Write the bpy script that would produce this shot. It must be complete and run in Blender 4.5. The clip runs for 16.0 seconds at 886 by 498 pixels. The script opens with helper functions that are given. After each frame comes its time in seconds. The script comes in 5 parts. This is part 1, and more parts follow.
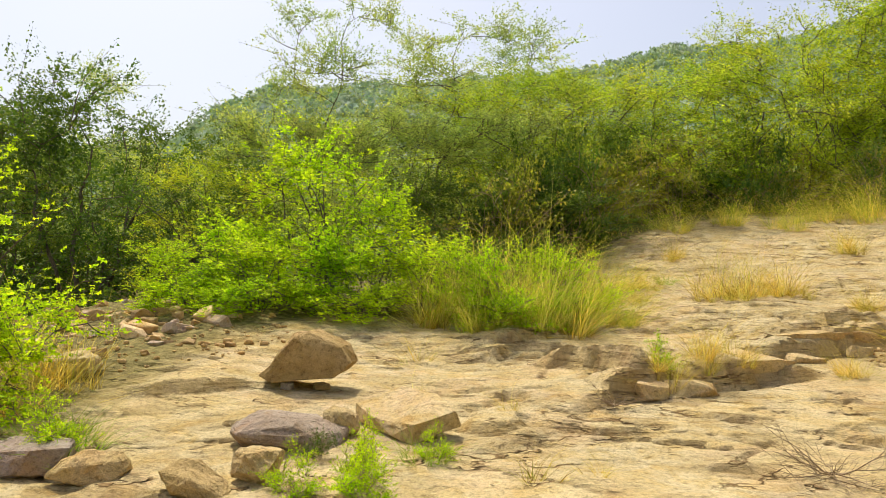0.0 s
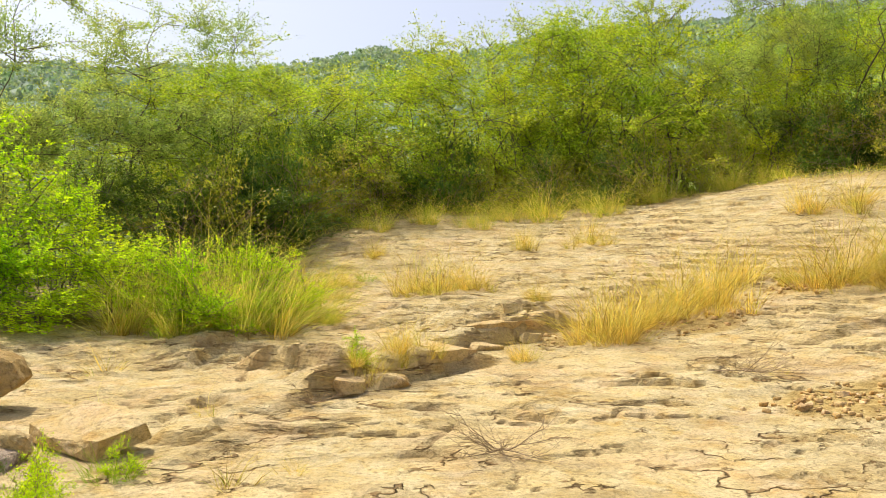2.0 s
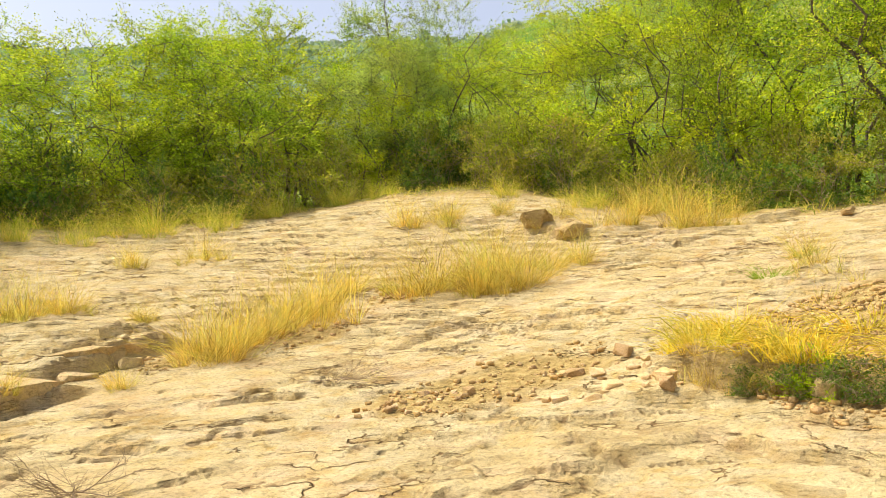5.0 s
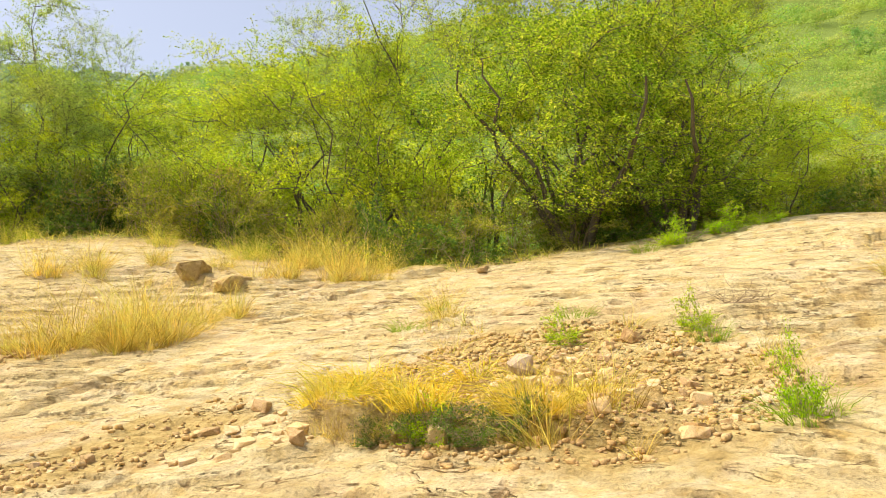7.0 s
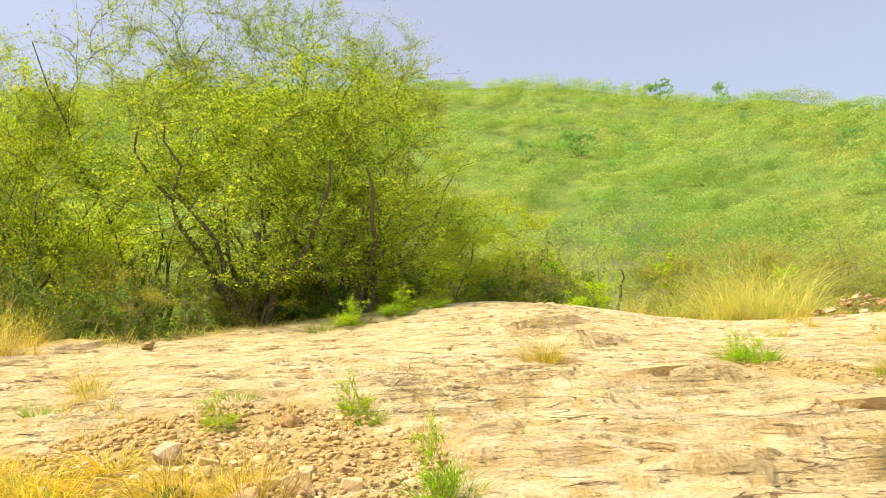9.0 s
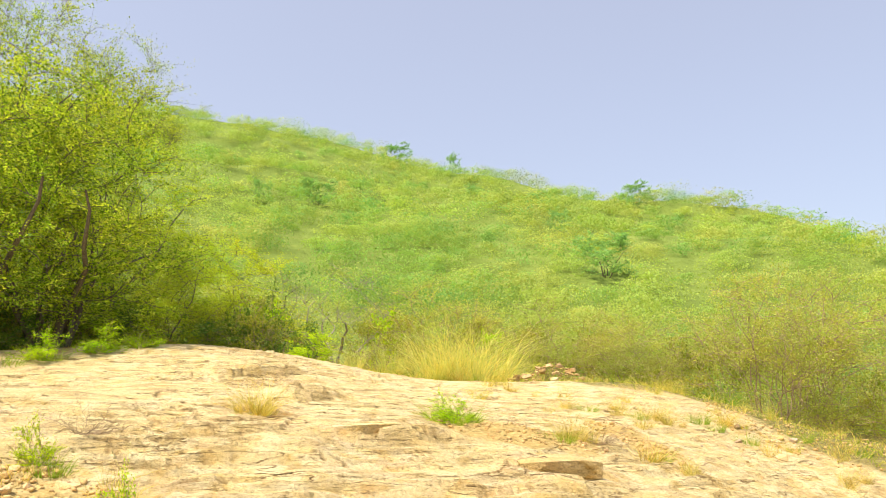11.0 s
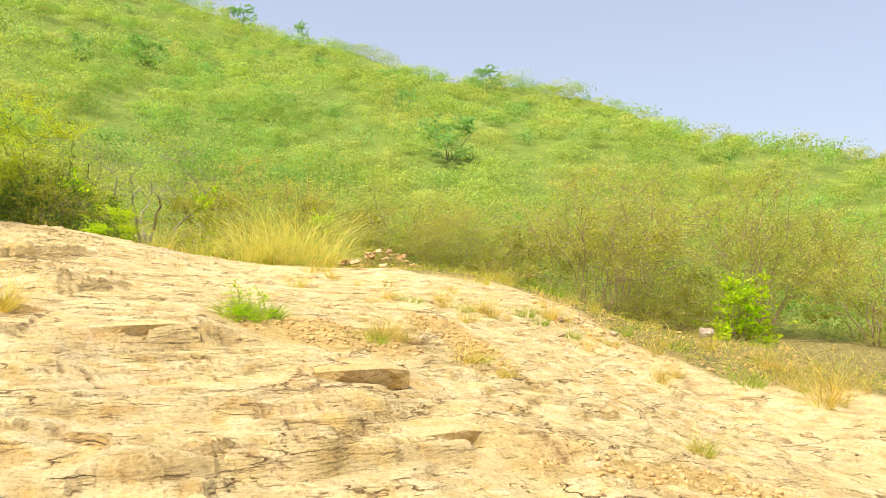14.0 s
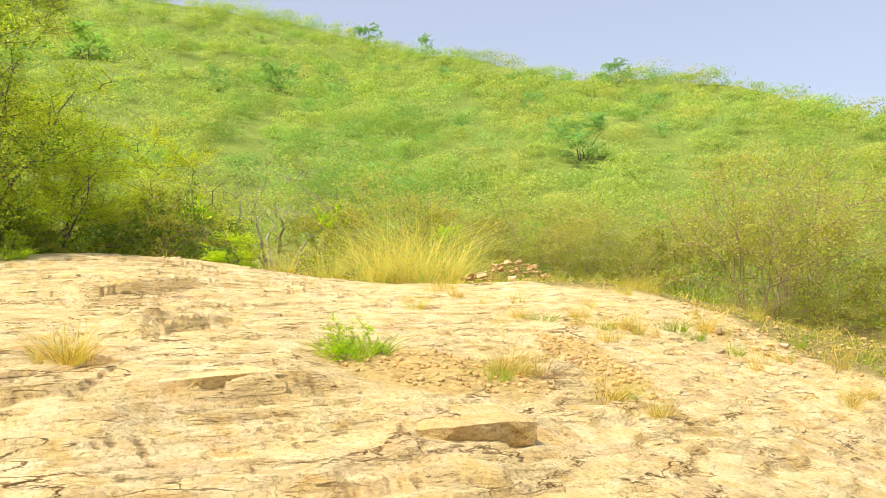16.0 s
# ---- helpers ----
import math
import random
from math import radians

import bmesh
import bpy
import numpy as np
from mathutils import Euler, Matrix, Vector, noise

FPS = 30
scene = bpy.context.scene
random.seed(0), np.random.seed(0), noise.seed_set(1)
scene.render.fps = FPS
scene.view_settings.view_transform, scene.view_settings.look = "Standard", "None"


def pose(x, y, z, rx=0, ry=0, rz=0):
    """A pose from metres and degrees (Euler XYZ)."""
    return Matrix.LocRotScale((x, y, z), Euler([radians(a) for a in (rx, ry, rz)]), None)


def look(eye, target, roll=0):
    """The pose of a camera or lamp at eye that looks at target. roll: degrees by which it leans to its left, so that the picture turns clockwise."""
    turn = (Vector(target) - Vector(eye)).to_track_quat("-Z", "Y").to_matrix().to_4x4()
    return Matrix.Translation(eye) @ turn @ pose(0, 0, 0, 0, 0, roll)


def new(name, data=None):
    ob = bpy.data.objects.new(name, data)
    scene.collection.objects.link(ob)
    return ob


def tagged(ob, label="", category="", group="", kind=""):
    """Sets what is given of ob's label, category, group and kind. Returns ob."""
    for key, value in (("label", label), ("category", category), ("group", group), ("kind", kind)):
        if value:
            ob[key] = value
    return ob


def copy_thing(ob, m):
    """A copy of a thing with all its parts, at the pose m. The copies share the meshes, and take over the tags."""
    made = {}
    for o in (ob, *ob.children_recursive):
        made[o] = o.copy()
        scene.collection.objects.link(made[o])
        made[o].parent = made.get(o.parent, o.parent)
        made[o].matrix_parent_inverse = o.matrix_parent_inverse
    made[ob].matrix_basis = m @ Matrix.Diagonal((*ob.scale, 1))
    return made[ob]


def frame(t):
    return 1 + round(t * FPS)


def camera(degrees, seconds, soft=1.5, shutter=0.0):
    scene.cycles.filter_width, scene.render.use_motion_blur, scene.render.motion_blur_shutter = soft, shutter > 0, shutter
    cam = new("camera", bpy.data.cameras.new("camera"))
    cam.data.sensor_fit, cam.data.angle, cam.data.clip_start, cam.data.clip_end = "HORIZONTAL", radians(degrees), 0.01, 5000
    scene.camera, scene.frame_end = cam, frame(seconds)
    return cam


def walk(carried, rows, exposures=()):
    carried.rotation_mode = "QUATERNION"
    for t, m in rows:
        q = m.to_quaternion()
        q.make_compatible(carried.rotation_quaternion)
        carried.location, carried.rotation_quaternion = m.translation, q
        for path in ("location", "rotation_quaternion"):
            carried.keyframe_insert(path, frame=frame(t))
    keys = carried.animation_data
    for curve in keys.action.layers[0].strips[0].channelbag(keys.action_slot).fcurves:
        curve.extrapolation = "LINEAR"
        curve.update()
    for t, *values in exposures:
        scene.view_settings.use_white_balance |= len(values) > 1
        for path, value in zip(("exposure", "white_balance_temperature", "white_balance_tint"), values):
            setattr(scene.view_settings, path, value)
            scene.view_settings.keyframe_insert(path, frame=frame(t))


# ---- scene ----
cam = camera(58.5, 16.0, soft=0.7)
PATH = [
    (0, (1.078, -0.231, 1.358), (0.629, 1.716, 1.423), 1.1),
    (0.5, (1.07, -0.264, 1.372), (0.779, 1.714, 1.432), 1.1),
    (1, (1.106, -0.279, 1.376), (1.012, 1.718, 1.439), 0.8),
    (1.5, (1.151, -0.3, 1.387), (1.215, 1.698, 1.447), 0.4),
    (2, (1.193, -0.328, 1.404), (1.465, 1.652, 1.466), -0.1),
    (2.5, (1.222, -0.38, 1.42), (1.667, 1.567, 1.526), -0.1),
    (3, (1.252, -0.405, 1.429), (1.841, 1.503, 1.541), -0.0),
    (3.2, (1.271, -0.4, 1.433), (1.932, 1.485, 1.534), -0.0),
    (5.3, (1.561, -0.401, 1.438), (2.751, 1.204, 1.54), -2.4),
    (5.5, (1.582, -0.429, 1.442), (2.824, 1.134, 1.565), -2.5),
    (6, (1.645, -0.53, 1.446), (3.063, 0.877, 1.549), -2.6),
    (6.5, (1.708, -0.611, 1.452), (3.271, 0.631, 1.57), -2.8),
    (7, (1.787, -0.708, 1.461), (3.461, 0.373, 1.633), -2.5),
    (7.5, (1.827, -0.798, 1.478), (3.583, 0.128, 1.725), -2.6),
    (8, (1.912, -0.892, 1.475), (3.731, -0.117, 1.771), -2.4),
    (8.5, (1.949, -0.945, 1.511), (3.838, -0.363, 1.814), -2.4),
    (9, (1.98, -0.893, 1.516), (3.921, -0.541, 1.845), -2.3),
    (9.5, (1.932, -0.843, 1.555), (3.885, -0.718, 1.969), -1.2),
    (10, (1.893, -0.865, 1.591), (3.833, -0.902, 2.078), 0.3),
    (10.2, (1.895, -0.885, 1.596), (3.831, -0.973, 2.089), 0.2),
    (12.3, (2.021, -1.045, 1.583), (3.902, -1.632, 1.926), 0.9),
    (12.5, (2.163, -1.124, 1.596), (4.042, -1.71, 1.953), 0.8),
    (13, (2.463, -1.309, 1.646), (4.338, -1.97, 1.871), 0.4),
    (13.5, (2.841, -1.512, 1.685), (4.708, -2.211, 1.841), 0.5),
    (14, (3.223, -1.752, 1.873), (5.09, -2.456, 2.009), 1.0),
    (14.5, (3.533, -2.047, 1.962), (5.41, -2.718, 2.124), 0.4),
    (15, (3.799, -2.261, 2.057), (5.697, -2.862, 2.249), 0.5),
    (15.5, (4.278, -2.357, 2.062), (6.211, -2.836, 2.246), -0.2),
    (16, (4.745, -2.435, 2.135), (6.704, -2.807, 2.286), -1.6),
]
# exposure: the clip's camera brightens as it turns away from the sun
EXPOSURES = [(0, 0.24), (1.5, 0.33), (3, 0.5), (5.5, 0.5), (7, 0.58), (8.5, 0.66), (10, 0.74), (12.5, 0.72), (16, 0.7)]
walk(cam, [(t, look(eye, target, roll)) for t, eye, target, roll in PATH], EXPOSURES)

# ---- light ----
SUN_BEARING, SUN_HEIGHT = -36.0, 60.0
world = bpy.data.worlds.new("sky")
scene.world = world
world.use_nodes = True
wn = world.node_tree.nodes
sky = wn.new("ShaderNodeTexSky")
sky.sky_type, sky.sun_disc = "NISHITA", False
sky.sun_elevation, sky.sun_rotation = radians(SUN_HEIGHT), radians(SUN_BEARING)
sky.air_density, sky.dust_density, sky.ozone_density = 1.0, 3.9, 1.0
wn["Background"].inputs["Strength"].default_value = 0.105
world.node_tree.links.new(sky.outputs[0], wn["Background"].inputs["Color"])
haze = wn.new("ShaderNodeBackground")  # the even white veil of a hazy day
haze.inputs["Color"].default_value, haze.inputs["Strength"].default_value = (1.0, 0.90, 0.92, 1), 0.185
veil = wn.new("ShaderNodeAddShader")
world.node_tree.links.new(wn["Background"].outputs[0], veil.inputs[0])
world.node_tree.links.new(haze.outputs[0], veil.inputs[1])
world.node_tree.links.new(veil.outputs[0], wn["World Output"].inputs["Surface"])
sun = new("sun", bpy.data.lights.new("sun", "SUN"))
sun.data.energy, sun.data.angle, sun.data.color = 3.7, radians(1.2), (1.0, 0.92, 0.72)
sb, sh = radians(SUN_BEARING), radians(SUN_HEIGHT)
sun.matrix_world = look((80 * math.sin(sb) * math.cos(sh), 80 * math.cos(sb) * math.cos(sh), 80 * math.sin(sh)), (0, 0, 0))


# ---- materials ----
def material(name):
    m = bpy.data.materials.new(name)
    m.use_nodes = True
    return m, m.node_tree.nodes, m.node_tree.links


def ramp(nodes, links, source, stops):
    r = nodes.new("ShaderNodeValToRGB")
    e = r.color_ramp.elements
    while len(e) < len(stops):
        e.new(0.5)
    for k, (at, c) in zip(e, stops):
        k.position, k.color = at, (*c, 1) if len(c) == 3 else c
    links.new(source, r.inputs[0])
    return r.outputs[0]


def noise_out(nodes, links, vec, scale, detail=4, rough=0.55, warp=0.0):
    n = nodes.new("ShaderNodeTexNoise")
    n.inputs["Scale"].default_value, n.inputs["Detail"].default_value = scale, detail
    n.inputs["Roughness"].default_value, n.inputs["Distortion"].default_value = rough, warp
    links.new(vec, n.inputs["Vector"])
    return n.outputs["Fac"]


def mix(nodes, links, fac, a, b, mode="MIX"):
    m = nodes.new("ShaderNodeMix")
    m.data_type, m.blend_type = "RGBA", mode
    for sock, v in ((m.inputs[0], fac), (m.inputs[6], a), (m.inputs[7], b)):
        if isinstance(v, (int, float)):
            sock.default_value = v
        elif isinstance(v, tuple):
            sock.default_value = (*v, 1)
        else:
            links.new(v, sock)
    return m.outputs[2]


def maths(nodes, links, op, a, b=0.0):
    m = nodes.new("ShaderNodeMath")
    m.operation = op
    for sock, v in zip(m.inputs, (a, b)):
        if isinstance(v, (int, float)):
            sock.default_value = v
        else:
            links.new(v, sock)
    return m.outputs[0]


def rock_colour(nodes, links, vec, tone):
    """Weathered sandstone: pale faces, ochre stains, dark varnish, hairline cracks."""
    big = noise_out(nodes, links, vec, 0.55, 5, 0.6, 0.6)
    mid = noise_out(nodes, links, vec, 3.1, 6, 0.65, 0.4)
    fine = noise_out(nodes, links, vec, 24.0, 5, 0.7)
    grain = noise_out(nodes, links, vec, 140.0, 2, 0.6)
    pale, tan, ochre, dark = tone
    c = ramp(nodes, links, mid, [(0.34, ochre), (0.46, tan), (0.58, pale)])
    c = mix(nodes, links, ramp(nodes, links, big, [(0.42, (0, 0, 0)), (0.66, (0.75, 0.75, 0.75))]), c, tan)
    blush = noise_out(nodes, links, vec, 0.9, 4, 0.6, 0.8)
    c = mix(nodes, links, ramp(nodes, links, blush, [(0.5, (0, 0, 0)), (0.64, (0.8, 0.8, 0.8))]), c, mix(nodes, links, 1.0, c, (1.02, 0.95, 1.0), "MULTIPLY"))
    stain = noise_out(nodes, links, vec, 1.3, 6, 0.7, 1.2)
    c = mix(nodes, links, ramp(nodes, links, stain, [(0.60, (0, 0, 0)), (0.70, (0.45, 0.45, 0.45))]), c, dark)
    c = mix(nodes, links, 0.7, c, ramp(nodes, links, fine, [(0.36, (0.50, 0.45, 0.38)), (0.45, (0.94, 0.93, 0.91)), (0.60, (1.14, 1.12, 1.07))]), "MULTIPLY")
    c = mix(nodes, links, 0.6, c, ramp(nodes, links, grain, [(0.3, (0.5, 0.5, 0.5)), (0.65, (1.15, 1.15, 1.15))]), "MULTIPLY")
    pits = nodes.new("ShaderNodeTexVoronoi")
    pits.inputs["Scale"].default_value = 9.0
    links.new(vec, pits.inputs["Vector"])
    c = mix(nodes, links, ramp(nodes, links, pits.outputs["Distance"], [(0.05, (0.5, 0.5, 0.5)), (0.11, (0, 0, 0))]), c, (0.30, 0.19, 0.09))
    return c, mid, fine, grain


def joints(nodes, links, vec, scale, width, patch, gate0, gate1):
    """Short dark joints along the edges of beds, open only in places; and the beds themselves, one side a little higher."""
    f = noise_out(nodes, links, vec, scale, 6, 0.55, 0.15)
    off = maths(nodes, links, "ABSOLUTE", maths(nodes, links, "SUBTRACT", f, 0.5))
    line = ramp(nodes, links, off, [(width * 0.35, (0, 0, 0)), (width, (1, 1, 1))])
    gate = ramp(nodes, links, noise_out(nodes, links, vec, scale * patch, 3, 0.6), [(gate0, (1, 1, 1)), (gate1, (0, 0, 0))])
    step = mix(nodes, links, gate, ramp(nodes, links, f, [(0.5 - width, (0, 0, 0)), (0.5 + width, (1, 1, 1))]), (0.5, 0.5, 0.5))
    return mix(nodes, links, gate, line, (1.0, 1.0, 1.0)), step


def warped(nodes, links, vec, scale, amount, stretch=(1, 1, 1)):
    n = nodes.new("ShaderNodeTexNoise")
    n.inputs["Scale"].default_value, n.inputs["Detail"].default_value = scale, 4
    links.new(vec, n.inputs["Vector"])
    a = nodes.new("ShaderNodeVectorMath")
    a.operation = "MULTIPLY_ADD"
    links.new(n.outputs["Color"], a.inputs[0])
    a.inputs[1].default_value = (amount,) * 3
    links.new(vec, a.inputs[2])
    s = nodes.new("ShaderNodeVectorMath")
    s.operation = "MULTIPLY"
    links.new(a.outputs[0], s.inputs[0])
    s.inputs[1].default_value = stretch
    return s.outputs[0]


def bump(nodes, links, height, strength, dist, normal=None):
    b = nodes.new("ShaderNodeBump")
    b.inputs["Strength"].default_value, b.inputs["Distance"].default_value = strength, dist
    links.new(height, b.inputs["Height"])
    if normal:
        links.new(normal, b.inputs["Normal"])
    return b.outputs[0]


SANDSTONE = ((0.69, 0.585, 0.36), (0.64, 0.51, 0.265), (0.58, 0.41, 0.155), (0.42, 0.285, 0.19))
GREYSTONE = ((0.50, 0.45, 0.42), (0.40, 0.33, 0.28), (0.42, 0.30, 0.18), (0.20, 0.17, 0.17))


def ground_material():
    m, n, l = material("sandstone_ground")
    geo = n.new("ShaderNodeNewGeometry")
    pos = geo.outputs["Position"]
    c, mid, fine, grain = rock_colour(n, l, pos, SANDSTONE)
    lie = n.new("ShaderNodeMapping")  # the beds lie nearly level and crop out along the slope
    lie.inputs["Scale"].default_value = (0.55, 0.55, 5.0)
    l.new(pos, lie.inputs["Vector"])
    wv = warped(n, l, lie.outputs[0], 1.2, 0.30)
    crack, bed = joints(n, l, wv, 0.8, 0.008, 1.9, 0.50, 0.56)
    wv2 = warped(n, l, lie.outputs[0], 3.0, 0.12)
    crack2, bed2 = joints(n, l, wv2, 2.2, 0.012, 1.7, 0.55, 0.61)
    both = mix(n, l, 1.0, crack, crack2, "MULTIPLY")
    # dark earth in open cracks, and undercut shade painted along the foot of lips
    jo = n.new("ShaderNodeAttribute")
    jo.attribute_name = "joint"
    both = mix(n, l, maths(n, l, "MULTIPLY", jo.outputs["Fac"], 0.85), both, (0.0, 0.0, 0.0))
    fa = n.new("ShaderNodeAttribute")  # broken faces: ochre and dark varnish
    fa.attribute_name = "face"
    varnish = ramp(n, l, noise_out(n, l, pos, 2.2, 4, 0.6, 0.5), [(0.40, (0.66, 0.45, 0.17)), (0.56, (0.58, 0.38, 0.14)), (0.68, (0.38, 0.25, 0.14))])
    streak = noise_out(n, l, warped(n, l, lie.outputs[0], 2.0, 0.2), 2.6, 8, 0.7)
    c = mix(n, l, 0.4, c, ramp(n, l, streak, [(0.30, (0.55, 0.47, 0.36)), (0.42, (0.94, 0.91, 0.85)), (0.64, (1.13, 1.11, 1.07))]), "MULTIPLY")
    flake = n.new("ShaderNodeTexVoronoi")  # thin flakes broken off along the beds
    flake.inputs["Scale"].default_value = 4.2
    l.new(wv2, flake.inputs["Vector"])
    tone = n.new("ShaderNodeSeparateColor")
    l.new(flake.outputs["Color"], tone.inputs[0])
    c = mix(n, l, 1.0, c, ramp(n, l, tone.outputs[0], [(0.0, (0.80, 0.76, 0.70)), (0.25, (0.95, 0.94, 0.92)), (1.0, (1.08, 1.07, 1.05))]), "MULTIPLY")
    c = mix(n, l, maths(n, l, "MULTIPLY", fa.outputs["Fac"], 0.32), c, varnish)
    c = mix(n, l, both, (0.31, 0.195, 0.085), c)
    soil_n = noise_out(n, l, pos, 9.0, 6, 0.7)
    soil = ramp(n, l, soil_n, [(0.3, (0.28, 0.185, 0.065)), (0.5, (0.48, 0.34, 0.125)), (0.7, (0.63, 0.475, 0.21))])
    at = n.new("ShaderNodeAttribute")
    at.attribute_name = "soil"
    far = n.new("ShaderNodeAttribute")
    far.attribute_name = "scrub"
    c = mix(n, l, at.outputs["Fac"], c, soil)
    li = n.new("ShaderNodeAttribute")
    li.attribute_name = "litter"
    c = mix(n, l, li.outputs["Fac"], c, ramp(n, l, soil_n, [(0.3, (0.10, 0.085, 0.035)), (0.5, (0.24, 0.20, 0.07)), (0.7, (0.42, 0.34, 0.14))]))
    # hill ground: its green is darkened to stand for shade between the bushes
    scrub = ramp(n, l, noise_out(n, l, pos, 0.22, 7, 0.7), [(0.3, (0.12, 0.17, 0.03)), (0.55, (0.19, 0.25, 0.045)), (0.75, (0.28, 0.31, 0.08))])
    c = mix(n, l, far.outputs["Fac"], c, scrub)
    b = n["Principled BSDF"]
    l.new(c, b.inputs["Base Color"])
    b.inputs["Roughness"].default_value, b.inputs["Specular IOR Level"].default_value = 0.92, 0.15
    layer = streak
    nb = bump(n, l, both, 1.0, 0.05)
    nb = bump(n, l, bed, 1.0, 0.05, nb)
    nb = bump(n, l, bed2, 1.0, 0.025, nb)
    nb = bump(n, l, tone.outputs[1], 1.0, 0.025, nb)
    nb = bump(n, l, mid, 1.0, 0.07, nb)
    nb = bump(n, l, layer, 1.0, 0.06, nb)
    nb = bump(n, l, fine, 1.0, 0.03, nb)
    nb = bump(n, l, grain, 0.7, 0.006, nb)
    l.new(nb, b.inputs["Normal"])
    return m


def stone_material(name, tone, coarse=1.0):
    m, n, l = material(name)
    tc, oi = n.new("ShaderNodeTexCoord"), n.new("ShaderNodeObjectInfo")
    add = n.new("ShaderNodeVectorMath")
    add.operation = "ADD"
    l.new(tc.outputs["Object"], add.inputs[0])
    k = n.new("ShaderNodeVectorMath")
    k.operation = "SCALE"
    k.inputs[0].default_value = (37.0, 21.0, 13.0)
    l.new(oi.outputs["Random"], k.inputs["Scale"])
    l.new(k.outputs[0], add.inputs[1])
    c, mid, fine, grain = rock_colour(n, l, add.outputs[0], tone)
    tint = ramp(n, l, oi.outputs["Random"], [(0.0, (0.84, 0.74, 0.60)), (0.35, (1.02, 0.95, 0.84)), (0.7, (0.97, 0.92, 0.88)), (1.0, (1.10, 1.07, 1.0))])
    c = mix(n, l, 1.0, c, tint, "MULTIPLY")
    b = n["Principled BSDF"]
    l.new(c, b.inputs["Base Color"])
    b.inputs["Roughness"].default_value, b.inputs["Specular IOR Level"].default_value = 0.9, 0.2
    nb = bump(n, l, mid, 1.0, 0.08 * coarse)
    nb = bump(n, l, fine, 1.0, 0.03 * coarse, nb)
    l.new(nb, b.inputs["Normal"])
    return m


def leaf_material(name, colours, through_light=0.45, patch=0.9, bushes=0.0, speckle=0.0):
    """Thin leaves: matt, some light passes through; each leaf has its own tone."""
    m, n, l = material(name)
    geo, oi = n.new("ShaderNodeNewGeometry"), n.new("ShaderNodeObjectInfo")
    c = ramp(n, l, geo.outputs["Random Per Island"], [(k / (len(colours) - 1), q) for k, q in enumerate(colours)])
    big = noise_out(n, l, geo.outputs["Position"], patch, 3, 0.6)
    c = mix(n, l, 0.6, c, ramp(n, l, big, [(0.3, (0.62, 0.66, 0.6)), (0.68, (1.22, 1.16, 1.0))]), "MULTIPLY")
    hue = noise_out(n, l, geo.outputs["Position"], patch * 0.8, 2, 0.5)
    c = mix(n, l, 0.55, c, ramp(n, l, hue, [(0.34, (0.78, 0.98, 0.88)), (0.5, (1, 1, 1)), (0.66, (1.15, 0.98, 0.9))]), "MULTIPLY")
    if bushes:  # each bush of a wood has a tone of its own
        one = n.new("ShaderNodeAttribute")
        one.attribute_name = "tone"
        c = mix(n, l, bushes, c, ramp(n, l, one.outputs["Fac"], [(0.0, (0.45, 0.80, 0.95)), (0.12, (0.66, 0.92, 0.9)), (0.3, (0.86, 0.97, 0.85)), (0.6, (1.02, 1.02, 1.0)), (0.8, (1.08, 0.96, 1.2)), (0.9, (0.95, 1.06, 0.7)), (1.0, (1.06, 1.02, 1.1))]), "MULTIPLY")
    c = mix(n, l, 0.7, c, ramp(n, l, oi.outputs["Random"], [(0, (0.82, 0.90, 0.82)), (0.5, (1, 1, 1)), (1, (1.12, 1.08, 0.85))]), "MULTIPLY")
    b = n["Principled BSDF"]
    if speckle:  # massed twigs and leaves too fine to tell apart
        fine = noise_out(n, l, geo.outputs["Position"], speckle, 6, 0.75)
        c = mix(n, l, 0.35, c, ramp(n, l, fine, [(0.34, (0.66, 0.70, 0.64)), (0.5, (0.98, 0.98, 0.96)), (0.66, (1.15, 1.13, 1.08))]), "MULTIPLY")
    l.new(c, b.inputs["Base Color"])
    b.inputs["Roughness"].default_value, b.inputs["Specular IOR Level"].default_value = (0.6, 0.25) if not speckle else (0.95, 0.05)
    t = n.new("ShaderNodeBsdfTranslucent")
    l.new(mix(n, l, 1.0, c, (1.3, 1.25, 0.6), "MULTIPLY"), t.inputs["Color"])
    s = n.new("ShaderNodeMixShader")
    s.inputs[0].default_value = through_light
    l.new(b.outputs[0], s.inputs[1])
    l.new(t.outputs[0], s.inputs[2])
    l.new(s.outputs[0], n["Material Output"].inputs["Surface"])
    return m


def bark_material(name, dark, light):
    m, n, l = material(name)
    tc = n.new("ShaderNodeTexCoord")
    v = warped(n, l, tc.outputs["Object"], 3.0, 0.2, (6, 6, 1.2))
    f = noise_out(n, l, v, 5.0, 6, 0.7)
    c = ramp(n, l, f, [(0.3, dark), (0.7, light)])
    b = n["Principled BSDF"]
    l.new(c, b.inputs["Base Color"])
    b.inputs["Roughness"].default_value, b.inputs["Specular IOR Level"].default_value = 0.9, 0.15
    l.new(bump(n, l, f, 0.8, 0.02), b.inputs["Normal"])
    return m


